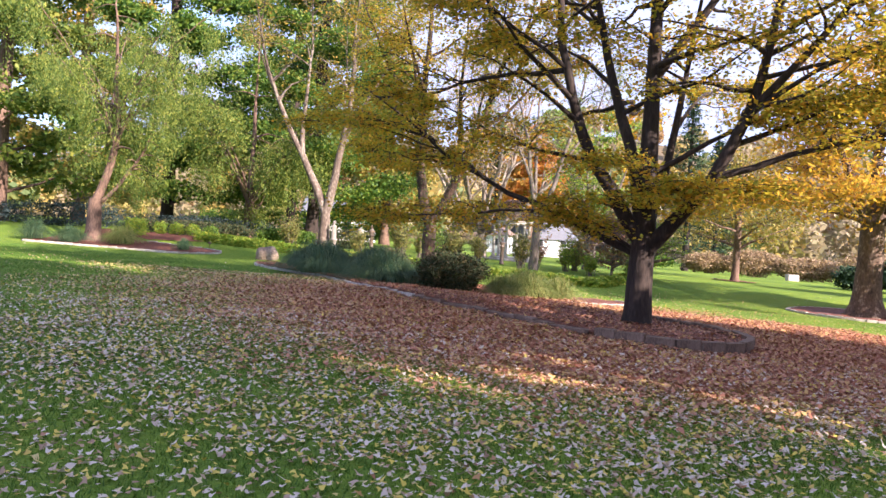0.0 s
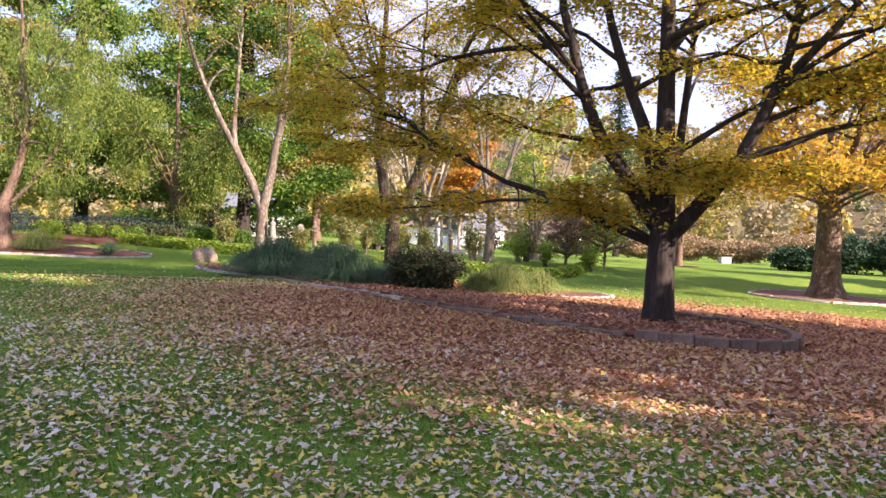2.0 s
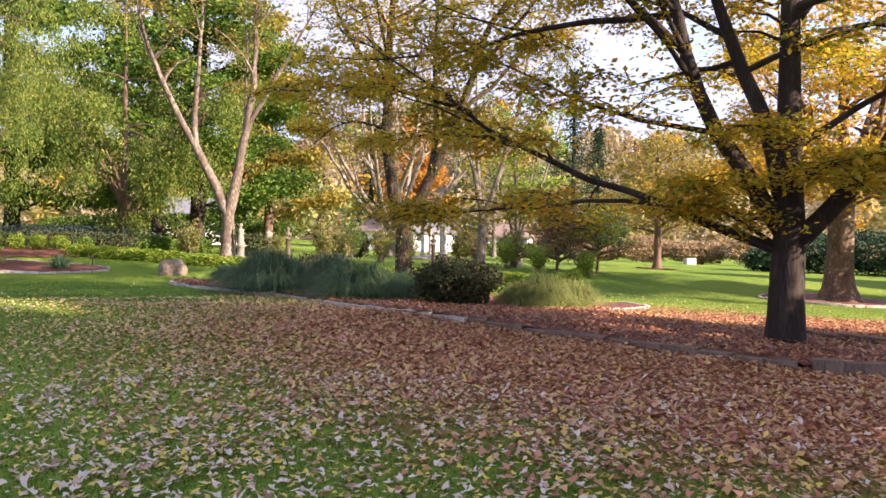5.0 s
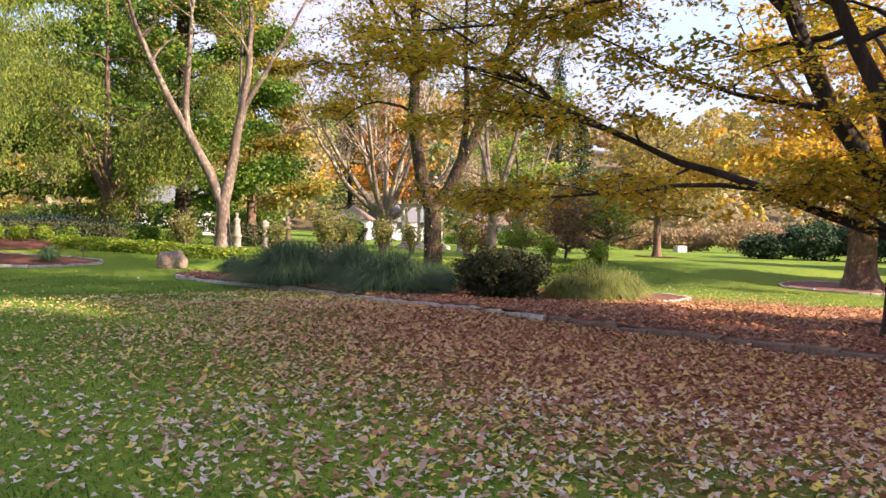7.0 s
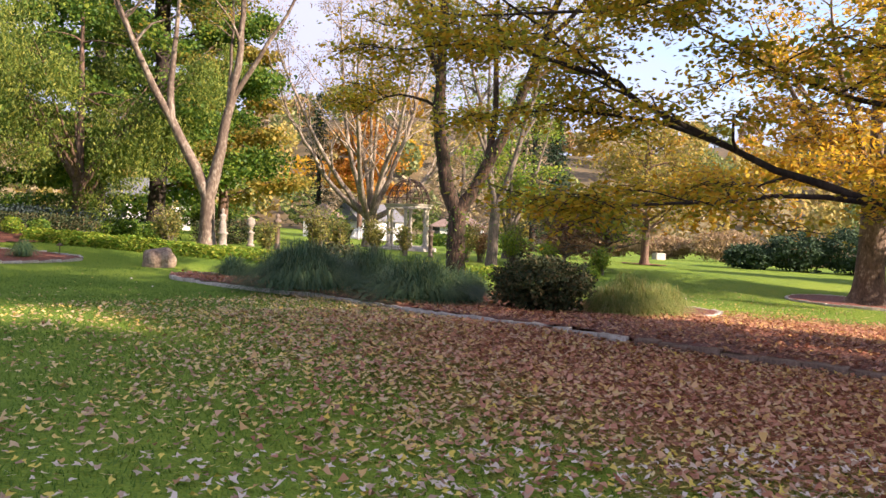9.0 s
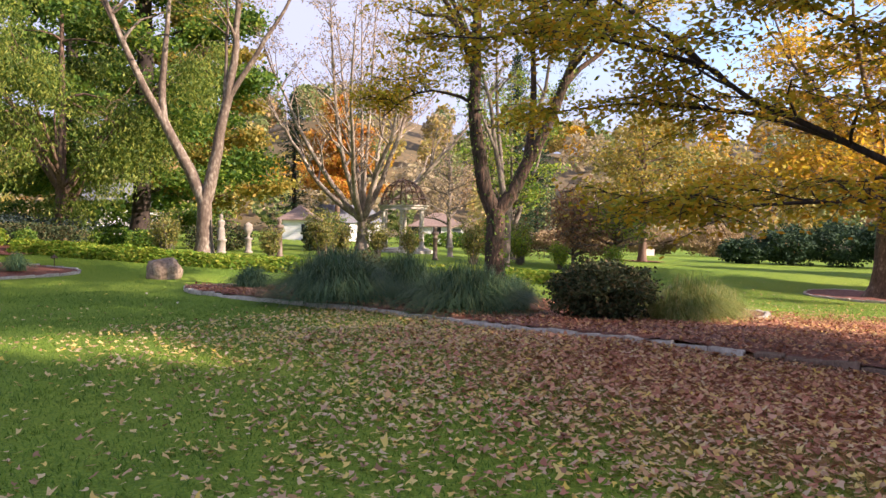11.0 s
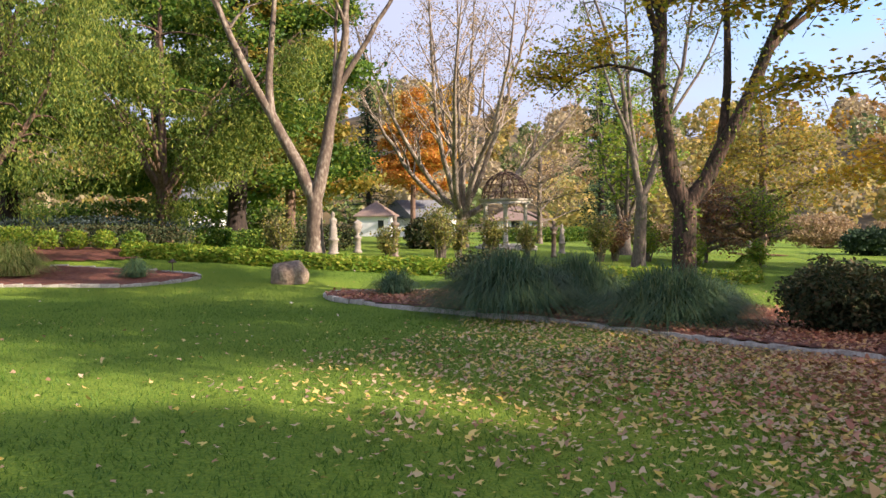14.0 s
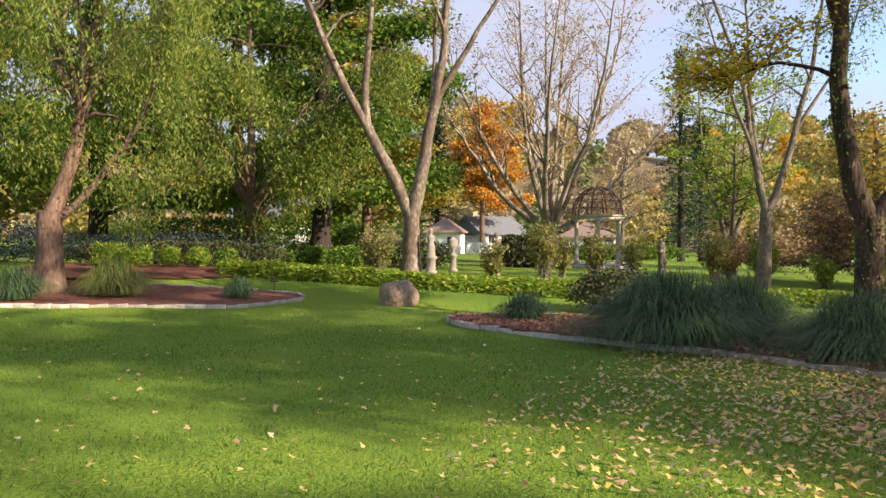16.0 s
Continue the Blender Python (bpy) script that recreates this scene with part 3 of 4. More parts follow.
tree("upright_tree", 5.4, 42.8, "upright multi-stemmed tree with yellow-green leaves", "tree", BARK_GREY, LEAF_LIME, (1.0, .3, 0, 1),
     [(.9, 170, 70, 86, 8, .13), (.9, 10, 62, 74, 8, .14), (1.0, 90, 75, 84, 8, .12), (.9, 250, 72, 86, 7, .12), (1.0, 40, 70, 80, 8, .11)],
     16, boughs=12, twigs=6, bare=.12, share=.25, twig=.7, rise=(45, 20), per=18, spread=.25, leaf=.09)
tree("vase_tree", -.75, 48.4, "vase-shaped tree with many bare pale rising stems", "tree", BARK_SILVER, LEAF_TAN, (1.6, .34, 0, 1),
     [(1.5, i * 40 + 8, 34 + (i % 3) * 15, 66 + (i % 3) * 8, 12, .18) for i in range(9)] + [(1.6, 90, 84, 88, 13, .14), (1.6, 270, 80, 86, 13, .13)],
     17, ivy=500, boughs=13, twigs=6, bare=.22, share=.36, twig=1.0, rise=(58, 45), twig_rise=(50, 35), per=12, spread=.22, leaf=.07)
r8 = np.random.default_rng(8)
tree("weeping_willow", -17.5, 31.9, "weeping willow with hanging green and yellow strands", "tree", BARK_BROWN, LEAF_WILLOW, (1.9, .33, 90, 4),
     [(1.75, 20, (70, 78, 98, 92, 84), None, 9.5, .22), (1.65, 15, (36, 52, 80, 86), None, 6.5, .12)] + spread_limbs(r8, 9, 3.4, 6.0, 62, 40, 5.5, 6.5, .1),
     18, boughs=11, twigs=9, bare=.25, share=.24, twig=2.2, rise=(15, -40), twig_rise=(-65, -88), per=42, spread=.1, leaf=.065, hang=.8, slim=.26, twig_wood=False)
tree("willow_tree", -14.1, 42.5, "twin-trunked willow with hanging leafy branches", "tree", BARK_BROWN, LEAF_WILLOW, (2.2, .3, 0, 1),
     spread_limbs(r8, 10, 2.0, 2.3, 55, 40, 7, 9, .13) + [(2.1, 80, 84, 86, 11, .2), (.9, 20, 58, 75, 3, .12)],
     19, boughs=10, twigs=8, bare=.25, share=.35, twig=1.9, rise=(20, -30), twig_rise=(-40, -80), per=58, spread=.22, leaf=.085, hang=.6, slim=.32, twig_wood=False)
GREEN = dict(boughs=11, twigs=7, bare=.15, share=.42, twig=1.2, rise=(15, -15), twig_rise=(-5, -40), per=24, spread=.36, leaf=.16, flat=.3, slim=.6, twig_wood=False)


def broad_tree(name, x, y, label, foliage, bark, seed, h=13.0, r=.3, low=1.4, reach=5.5, **kw):
    rng = np.random.default_rng(seed)
    limbs = spread_limbs(rng, 16, low, h * .8, 22, 12, reach, reach * .55, .1)
    return tree(name, x, y, label, "tree", bark, foliage, (h * .86, r, 0, 1), limbs + [(h * .84, 90, 70, 85, h * .2, r * .3)], seed, **{**GREEN, **kw})


broad_tree("shade_tree", -11.6, 47.5, "dense green tree with dark trunk and low branches", LEAF_GREEN, BARK_DARK, 21, 20, .42, 2.4, 6.4, per=56, leaf=.11)
broad_tree("shade_tree", -21, 47, "tall green tree behind the willow", LEAF_GREEN, BARK_DARK, 22, 20, .4, 1.8, 6.8, per=32, leaf=.14)
broad_tree("shade_tree", -26, 38, "broad green tree at the garden edge", LEAF_WILLOW, BARK_BROWN, 23, 16, .35, 1.5, 6.5)
broad_tree("shade_tree", -9.0, 62, "tall tree turning from green to yellow", LEAF_OLIVE, BARK_BROWN, 24, 17, .35, 2.6, 4.6, per=20, leaf=.17)
broad_tree("shade_tree", -17, 62, "tall green tree at the edge of the woods", LEAF_GREEN, BARK_DARK, 25, 24, .4, 1.5, 7.5, per=18, leaf=.19)
broad_tree("shade_tree", -32, 56, "tall yellow-green tree at the edge of the woods", LEAF_OLIVE, BARK_BROWN, 26, 22, .4, 1.5, 7.5, per=18, leaf=.19)
broad_tree("orange_tree", 4.6, 93, "round orange autumn tree behind the garden", LEAF_ORANGE, BARK_BROWN, 27, 15.5, .3, 5.0, 4.8, per=16, leaf=.2)
broad_tree("tan_tree", 14.45, 45.8, "small wide tree with olive-tan autumn leaves", LEAF_OLIVE, BARK_BROWN, 28, 7.5, .22, 1.9, 4.6, per=9, leaf=.1, boughs=8, twigs=6, twig_wood=True, rise=(10, 0), twig_rise=(5, -5))
broad_tree("rust_shrub_tree", 5.8, 36.8, "bushy small tree with rust-brown and yellow leaves", LEAF_RUST, BARK_GREY, 29, 3.2, .06, .5, 1.5, per=5, leaf=.06, twig_wood=True, twig=.5, boughs=7)
broad_tree("small_tree", 7.6, 36.6, "little pale-stemmed tree with yellow flowers of leaf", LEAF_LIME, BARK_PALE, 30, 2.7, .06, .9, 1.5, per=5, leaf=.05, twig_wood=True, twig=.5, boughs=6, spread=.2, rise=(40, 25), twig_rise=(35, 10))
broad_tree("bare_tree", 8.2, 62, "thin tree almost bare of leaves", LEAF_TAN, BARK_GREY, 31, 7, .18, 1.5, 3.6, per=3, leaf=.08, boughs=7, twigs=5, twig_wood=True, rise=(45, 35), twig_rise=(40, 20))


def conifer(x, y, h, r, seed):
    rng = np.random.default_rng(seed)
    root = empty("spruce_tree", x, y, gz(x, y), "dark tall spruce with layered branches", "tree")
    w, cr, spots = Geo(), Geo(), []
    tube(w, [(0, 0, -.1), (0, 0, h * .5), (0, 0, h)], (h * .02, h * .012, .02), 8)
    for i in range(90):
        z = h * (.08 + .9 * (i / 90))
        ln = r * (1 - .95 * i / 90) * rng.uniform(.75, 1.15)
        q = limb_path(rng, (0, 0, z), i * 137.5, 5, -18, ln, 4, .06)
        tube(w, q, taper(.04, .01, 5), 4)
        spots.append(q)
    leaves(cr, rng, leaf_spots(rng, spots, 60, .28), .2, .6, .1, .35)
    geo_part("trunk", w, BARK_DARK, root, "", True)
    geo_part("crown", cr, LEAF_CONIFER, root)
    return root


conifer(.2, 97, 17, 4.2, 41)
conifer(19.1, 76, 19, 4.0, 42)
conifer(23, 80, 14, 3.6, 43)


# ---- far hill and woods ----
def hill(x, y):
    az = math.atan2(x, y)
    d = math.hypot(x, y)
    top = 25 + 9 * math.sin(az * 5 + 1.0) + 5 * math.sin(az * 13) + 10 * max(0, math.sin(az * 1.6))
    f = max(0, min(1, (d - 130) / 150))
    return -2.0 + top * f * f * (3 - 2 * f)


def far_hill():
    az, ds = np.linspace(-1.3, 1.5, 80), np.linspace(110, 330, 16)
    v = [(d * math.sin(a), d * math.cos(a), hill(d * math.sin(a), d * math.cos(a))) for d in ds for a in az]
    n = len(az)
    f = [(j * n + i, j * n + i + 1, (j + 1) * n + i + 1, (j + 1) * n + i) for j in range(len(ds) - 1) for i in range(n - 1)]
    g = Geo()
    g.add(v, f)
    soil = rough_mat("wooded_slope", [(.05, .04, .02), (.11, .085, .04), (.2, .13, .06)], .15, bump=.3)
    tagged(new("backdrop", g.mesh("backdrop", soil, True)), "long wooded hill behind the park", "hill", kind="structure")
    rng = np.random.default_rng(5)
    sets = [Geo() for _ in range(5)]
    for k in range(560):
        a = rng.uniform(-1.0, 1.15)
        d = rng.uniform(104, 300)
        x, y = d * math.sin(a), d * math.cos(a)
        z = hill(x, y) if d > 130 else gz(x, y)
        hh = rng.uniform(9, 13) * (.75 if d < 130 else 1)
        n = 330
        c = unit(rng, n) * (rng.uniform(.55, 1, n) ** .5)[:, None] * np.array((hh * .36, hh * .36, hh * .42)) + np.array((x, y, z + hh * .55))
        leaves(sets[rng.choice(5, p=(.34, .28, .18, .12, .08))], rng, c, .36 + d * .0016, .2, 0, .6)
    # all but the golden set have haze mixed into their leaf colour
    for g, m, w in zip(sets, (HAZY_OLIVE, HAZY_TAN, HAZY_GREEN, HAZY_RUST, LEAF_GOLD), ("olive", "tan", "green", "russet", "golden")):
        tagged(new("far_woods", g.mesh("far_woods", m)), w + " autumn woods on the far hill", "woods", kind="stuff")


far_hill()


# ---- ornamental grasses, shrubs, ground cover ----
def reed_clump(x, y, radius, height, count, seed, material, label, lift=.08):
    """A fountain of arching blades."""
    rng = np.random.default_rng(seed)
    a = rng.uniform(0, 2 * math.pi, count)
    reach = radius * rng.uniform(.03, 1.1, count) ** .6
    top = height * rng.uniform(.7, 1.1, count) * (1 - .35 * (reach / radius) ** 2)
    base = rng.normal(size=(count, 2)) * radius * .16
    d = np.stack([np.cos(a), np.sin(a)], 1)
    side = np.stack([-d[:, 1], d[:, 0]], 1)
    k = 6
    rows = []
    for i in range(k):
        f = i / (k - 1)
        xy = base + d * (reach * f ** 1.15)[:, None]
        zz = top * (2.7 * f - (1.6 + 1.05 * reach / radius) * f * f)
        w = .009 * (1 - f * .85)
        rows.append(np.stack([np.column_stack([xy - side * w, zz]), np.column_stack([xy + side * w, zz])], 1))
    v = np.stack(rows, 1)
    g = Geo()
    idx = np.arange(count)[:, None] * 2 * k
    f = np.concatenate([idx + np.array((2 * i, 2 * i + 1, 2 * i + 3, 2 * i + 2)) for i in range(k - 1)])
    g.add(v.reshape(-1, 3), f)
    ob = new("ornamental_grass", g.mesh("ornamental_grass", material))
    ob.matrix_world = pose(x, y, gz(x, y) + lift)
    return tagged(ob, label, "ornamental grass", "ornamental grasses in the beds")


reed_clump(-5.6, 24.7, 1.7, 1.06, 5200, 51, REED, "large arching clump of dark green grass")
reed_clump(-4.0, 25.4, 1.3, 1.02, 3200, 52, REED, "tall fountain of dark green grass blades")
reed_clump(-3.3, 23.0, 1.6, .92, 4200, 53, REED, "low spreading clump of dark green grass")
reed_clump(-2.1, 23.5, .75, .7, 1500, 54, REED, "small clump of green grass beside the shrub")
reed_clump(-7.2, 27.7, .75, .55, 900, 55, REED, "small tuft of grass in brown mulch")
reed_clump(1.0, 21.9, 1.2, .85, 2200, 56, REED_PALE, "pale yellow-green feathery grass clump")
reed_clump(.35, 21.5, .8, .6, 1500, 62, REED_PALE, "low pale green feathery grass clump")
reed_clump(2.0, 22.3, .8, .7, 1200, 57, REED_PALE, "pale feathery grass clump at the bed corner")
reed_clump(-13.1, 31.2, .5, .5, 600, 58, REED, "small tuft of grass in the mulch bed")
reed_clump(-15.9, 31.3, 1.0, .8, 1500, 59, REED_PALE, "light green arching grass beside a hedge")
reed_clump(-17.6, 30.3, .9, .7, 1200, 60, REED, "green grass clump under the willow")
reed_clump(-19.3, 30.5, .9, .8, 1200, 61, REED, "green grass clump under the willow")


def shrub(x, y, rx, ry, h, count, size, leaf, bark, seed, label, name="shrub", stems=16, base=.05, boxy=2.0, group=""):
    """Stems and a crown of leaves, denser at the outside."""
    rng = np.random.default_rng(seed)
    root = empty(name, x, y, gz(x, y) + base, label, "shrub", group)
    w = Geo()
    for i in range(stems):
        q = limb_path(rng, (rng.normal() * rx * .12, rng.normal() * ry * .12, -.05), i * 360 / stems, 62, 45, h * .85, 6, .12)
        q[:, 0] = np.clip(q[:, 0], -rx * .8, rx * .8)
        q[:, 1] = np.clip(q[:, 1], -ry * .8, ry * .8)
        tube(w, q, taper(.022, .006, 7), 5)
    tagged(geo_part("stem", w, bark, root), kind="stuff")
    d = unit(rng, count)
    s = (np.abs(d) ** boxy).sum(1) ** (-1 / boxy)
    lump = np.array([1 + (.34 if boxy < 3 else .22) * noise.noise(Vector(q) * 2.6 + Vector((seed, 0, 0))) + .22 * noise.noise(Vector(q) * 7 + Vector((0, seed, 0))) for q in d])
    c = d * (s * lump * rng.uniform(.62, 1.03, count))[:, None]
    c = c * np.array((rx, ry, h * .5)) + np.array((0, 0, h * .52))
    c[:, 2] = np.maximum(c[:, 2], .03)
    g = Geo()
    leaves(g, rng, c, size, .2, 0, .55)
    geo_part("foliage", g, leaf, root)
    return root


shrub(-1.12, 21.6, 1.0, .9, 1.08, 15000, .04, LEAF_DARK, BARK_DARK, 71, "rounded dark evergreen shrub in red-brown mulch", base=.08)


def bush(x, y, rx, h, foliage, seed, label, count=26, per=55):
    """A loose vase-shaped garden bush: thin stems leafy towards their ends."""
    rng = np.random.default_rng(seed)
    root = empty("garden_bush", x, y, gz(x, y) + .03, label, "bush", "garden bushes")
    w, g, spots = Geo(), Geo(), []
    for i in range(count):
        ln = h * rng.uniform(.7, 1.2)
        q = limb_path(rng, (rng.normal() * rx * .1, rng.normal() * rx * .1, -.05), rng.uniform(0, 360), rng.uniform(68, 89), rng.uniform(55, 84), ln, 7, .1)
        tube(w, q, taper(.014, .004, 8), 4)
        for k in range(3):
            j = rng.integers(2, 7)
            b = limb_path(rng, q[j], rng.uniform(0, 360), 50, 30, ln * .35, 4, .15)
            tube(w, b, taper(.006, .003, 5), 3)
            spots.append(b)
        spots.append(q[2:])
    leaves(g, rng, leaf_spots(rng, spots, per // 3, .07), .045, .2, 0, .6)
    tagged(geo_part("stem", w, BARK_GREY, root), kind="stuff")
    geo_part("foliage", g, foliage, root)
    return root


for i, (x, y, rx, h, m) in enumerate(((-9.7, 35.4, .95, 1.35, LEAF_BUSH), (-6.3, 35.0, .5, 1.0, LEAF_BUSH), (-4.4, 36.2, .85, 1.5, LEAF_BUSH), (-1.9, 38.6, .8, 1.4, LEAF_BUSH),
                                      (-.7, 38.2, .6, 1.2, LEAF_BUSH), (1.4, 36.4, .8, 1.4, LEAF_BUSH), (2.2, 36.9, .7, 1.4, LEAF_RUST), (3.6, 37.2, .7, 1.3, LEAF_LIME), (4.6, 35.4, .7, .9, LEAF_LIME),
                                      (-3.2, 41.5, .6, 1.5, LEAF_GREEN), (6.4, 34.6, .9, .9, LEAF_LIME), (-3.6, 37.0, .7, 1.3, LEAF_BUSH), (4.2, 38.5, .9, 1.6, LEAF_BUSH))):
    bush(x, y, rx, h, m, 80 + i, "rusty autumn bush with thin stems" if m is LEAF_RUST else "loose yellow-green garden bush with thin stems", 34 if rx > .7 else 22)
shrub(-4.4, 30.2, 1.1, .8, .95, 4200, .05, LEAF_DARK, BARK_DARK, 73, "dark reddish shrub behind tall grass", base=.05)
for i, (x, y) in enumerate(((-15.8, 36.7), (-15.0, 36.8), (-16.6, 36.6), (-14.2, 37.1), (-17.6, 36.4))):
    shrub(x, y, .36, .36, .6, 900, .05, LEAF_LIME if i < 3 else LEAF_GREEN, BARK_GREY, 95 + i, "small rounded clipped boxwood in mulch", "boxwood", 6, group="clipped boxwoods")
shrub(-16.9, 34.7, .45, .45, .8, 1400, .05, LEAF_LIME, BARK_GREY, 101, "clipped lime-green box shrub", "boxwood", 6, boxy=5)
for i, (x, y, rx, ry, h, m, t) in enumerate(((-16.0, 38.7, 3.2, .6, .75, LEAF_DARK, "long low dark clipped hedge"), (-17.0, 42.0, 4.0, .8, 1.0, LEAF_BLUE, "blue-grey leafy shrub row behind a hedge"),
                                             (-22.5, 37.5, 3.5, 1.0, 1.2, LEAF_BLUE, "blue-grey shrub row under the willow"), (-8.0, 40.6, 1.2, .5, .95, LEAF_DARK, "dark clipped hedge behind statues"),
                                             (-10.6, 41.0, .8, .5, .7, LEAF_GREEN, "low green clipped hedge"), (-12.0, 40.2, .7, .5, .7, LEAF_GREEN, "low green clipped hedge"),
                                             (-3.2, 44.5, .9, .6, 1.3, LEAF_DARK, "dark hedge beside the garden pavilion"), (-17, 66, 9, 1.5, 2.2, LEAF_GREEN, "long green hedge at the far garden edge"),
                                             (22.8, 47.8, 1.7, 1.4, 1.5, LEAF_CONIFER, "dark evergreen bush at the lawn edge"), (25.4, 47.0, 2.0, 1.6, 2.3, LEAF_CONIFER, "dark evergreen bush at the lawn edge"), (28.6, 46.2, 2.3, 1.8, 2.7, LEAF_CONIFER, "tall dark evergreen bush"), (31.2, 44.5, 2.2, 1.8, 3.1, LEAF_CONIFER, "tall dark evergreen bush"),
                                             (33, 41.0, 3.0, 2.5, 3.4, LEAF_CONIFER, "dark conifer thicket beyond the great tree"), (18.5, 66, 2.2, 1.3, 1.7, LEAF_TAN, "grey-brown reed bush along the lawn"), (22, 65, 2.6, 1.3, 2.2, LEAF_TAN, "grey-brown reed bush along the lawn"), (26, 63.5, 2.6, 1.5, 1.9, LEAF_TAN, "grey-brown reed bush along the lawn"),
                                             (30, 61, 3.0, 1.5, 2.5, LEAF_TAN, "grey-brown reed bush along the lawn"), (35, 58, 3.2, 1.6, 2.3, LEAF_TAN, "grey-brown reed bush along the lawn"), (12, 72, 5.0, 1.0, 1.2, LEAF_GREEN, "low green hedge on the far lawn"))):
    shrub(x, y, rx, ry, h, int(2000 + 1500 * rx), .055 if y < 44 else .11, m, BARK_DARK, 110 + i, t, "hedge" if "bush" not in t else "evergreen_bush", 10, 0, 4.0 if "bush" not in t else 2.0)


def ground_cover(line, width, count, seed, label):
    """Low leafy plants in a band along a line."""
    rng = np.random.default_rng(seed)
    seg = np.linalg.norm(np.diff(line, axis=0), axis=1)
    s = np.concatenate([[0], np.cumsum(seg)])
    u = rng.uniform(0, s[-1], count)
    x, y = np.interp(u, s, line[:, 0]), np.interp(u, s, line[:, 1])
    q = rng.uniform(-1, 1, count)
    y2 = y + q * width
    z = np.array([gz(a, b) + (.06 + .3 * (1 - abs(c) ** 3)) * (1 + .35 * noise.noise((a * 1.3, b * 1.3, 0))) for a, b, c in zip(x, y2, q)])
    z -= rng.uniform(0, .12, count)
    g = Geo()
    leaves(g, rng, np.column_stack([x, y2, z]), .07, .6, 0, .6)
    return tagged(new("ground_cover", g.mesh("ground_cover", LEAF_LIME)), label, "ground cover", kind="stuff")


ground_cover(spline([(-14.2, 35.6), (-11.4, 34.9), (-8.5, 33.9), (-5.9, 33.4), (-3.0, 32.9)]), .75, 17000, 131, "bright green leafy ground cover edging the lawn")
ground_cover(spline([(-3.0, 32.9), (.4, 32.6), (3.9, 32.4), (5.4, 33.6), (6.6, 35.5)]), .7, 14000, 132, "bright green leafy ground cover edging the lawn")


# ---- boulder ----
def boulder(x, y):
    bm = bmesh.new()
    bmesh.ops.create_icosphere(bm, subdivisions=4, radius=1)
    for v in bm.verts:
        n = v.co.copy()
        k = 1 + .16 * noise.noise(n * 1.1 + Vector((5, 2, 1))) + .07 * noise.noise(n * 2.6) + .03 * noise.noise(n * 7)
        b = Vector((math.copysign(abs(n.x) ** .75, n.x) * .46 * k, math.copysign(abs(n.y) ** .8, n.y) * .4 * k, n.z * .46 * k + .22))
        b.z = min(b.z, .58 + .12 * b.x + .03 * noise.noise(n * 4))
        v.co = b
    ob = part("boulder", bm, ROCK, None, "", True)
    ob.matrix_world = pose(x, y, gz(x, y) - .05, 0, 0, 15)
    return tagged(ob, "tan weathered boulder standing in the lawn", "boulder")


boulder(-9.4, 31.0)


# ---- garden pavilion ----
def lathe(profile, sides=20):
    bm = bmesh.new()
    rings = [[bm.verts.new((r * math.cos(2 * math.pi * i / sides), r * math.sin(2 * math.pi * i / sides), z)) for i in range(sides)] for r, z in profile]
    for a, b in zip(rings, rings[1:]):
        for i in range(sides):
            bm.faces.new((a[i], a[(i + 1) % sides], b[(i + 1) % sides], b[i]))
    bm.faces.new(rings[0][::-1])
    bm.faces.new(rings[-1])
    return bm


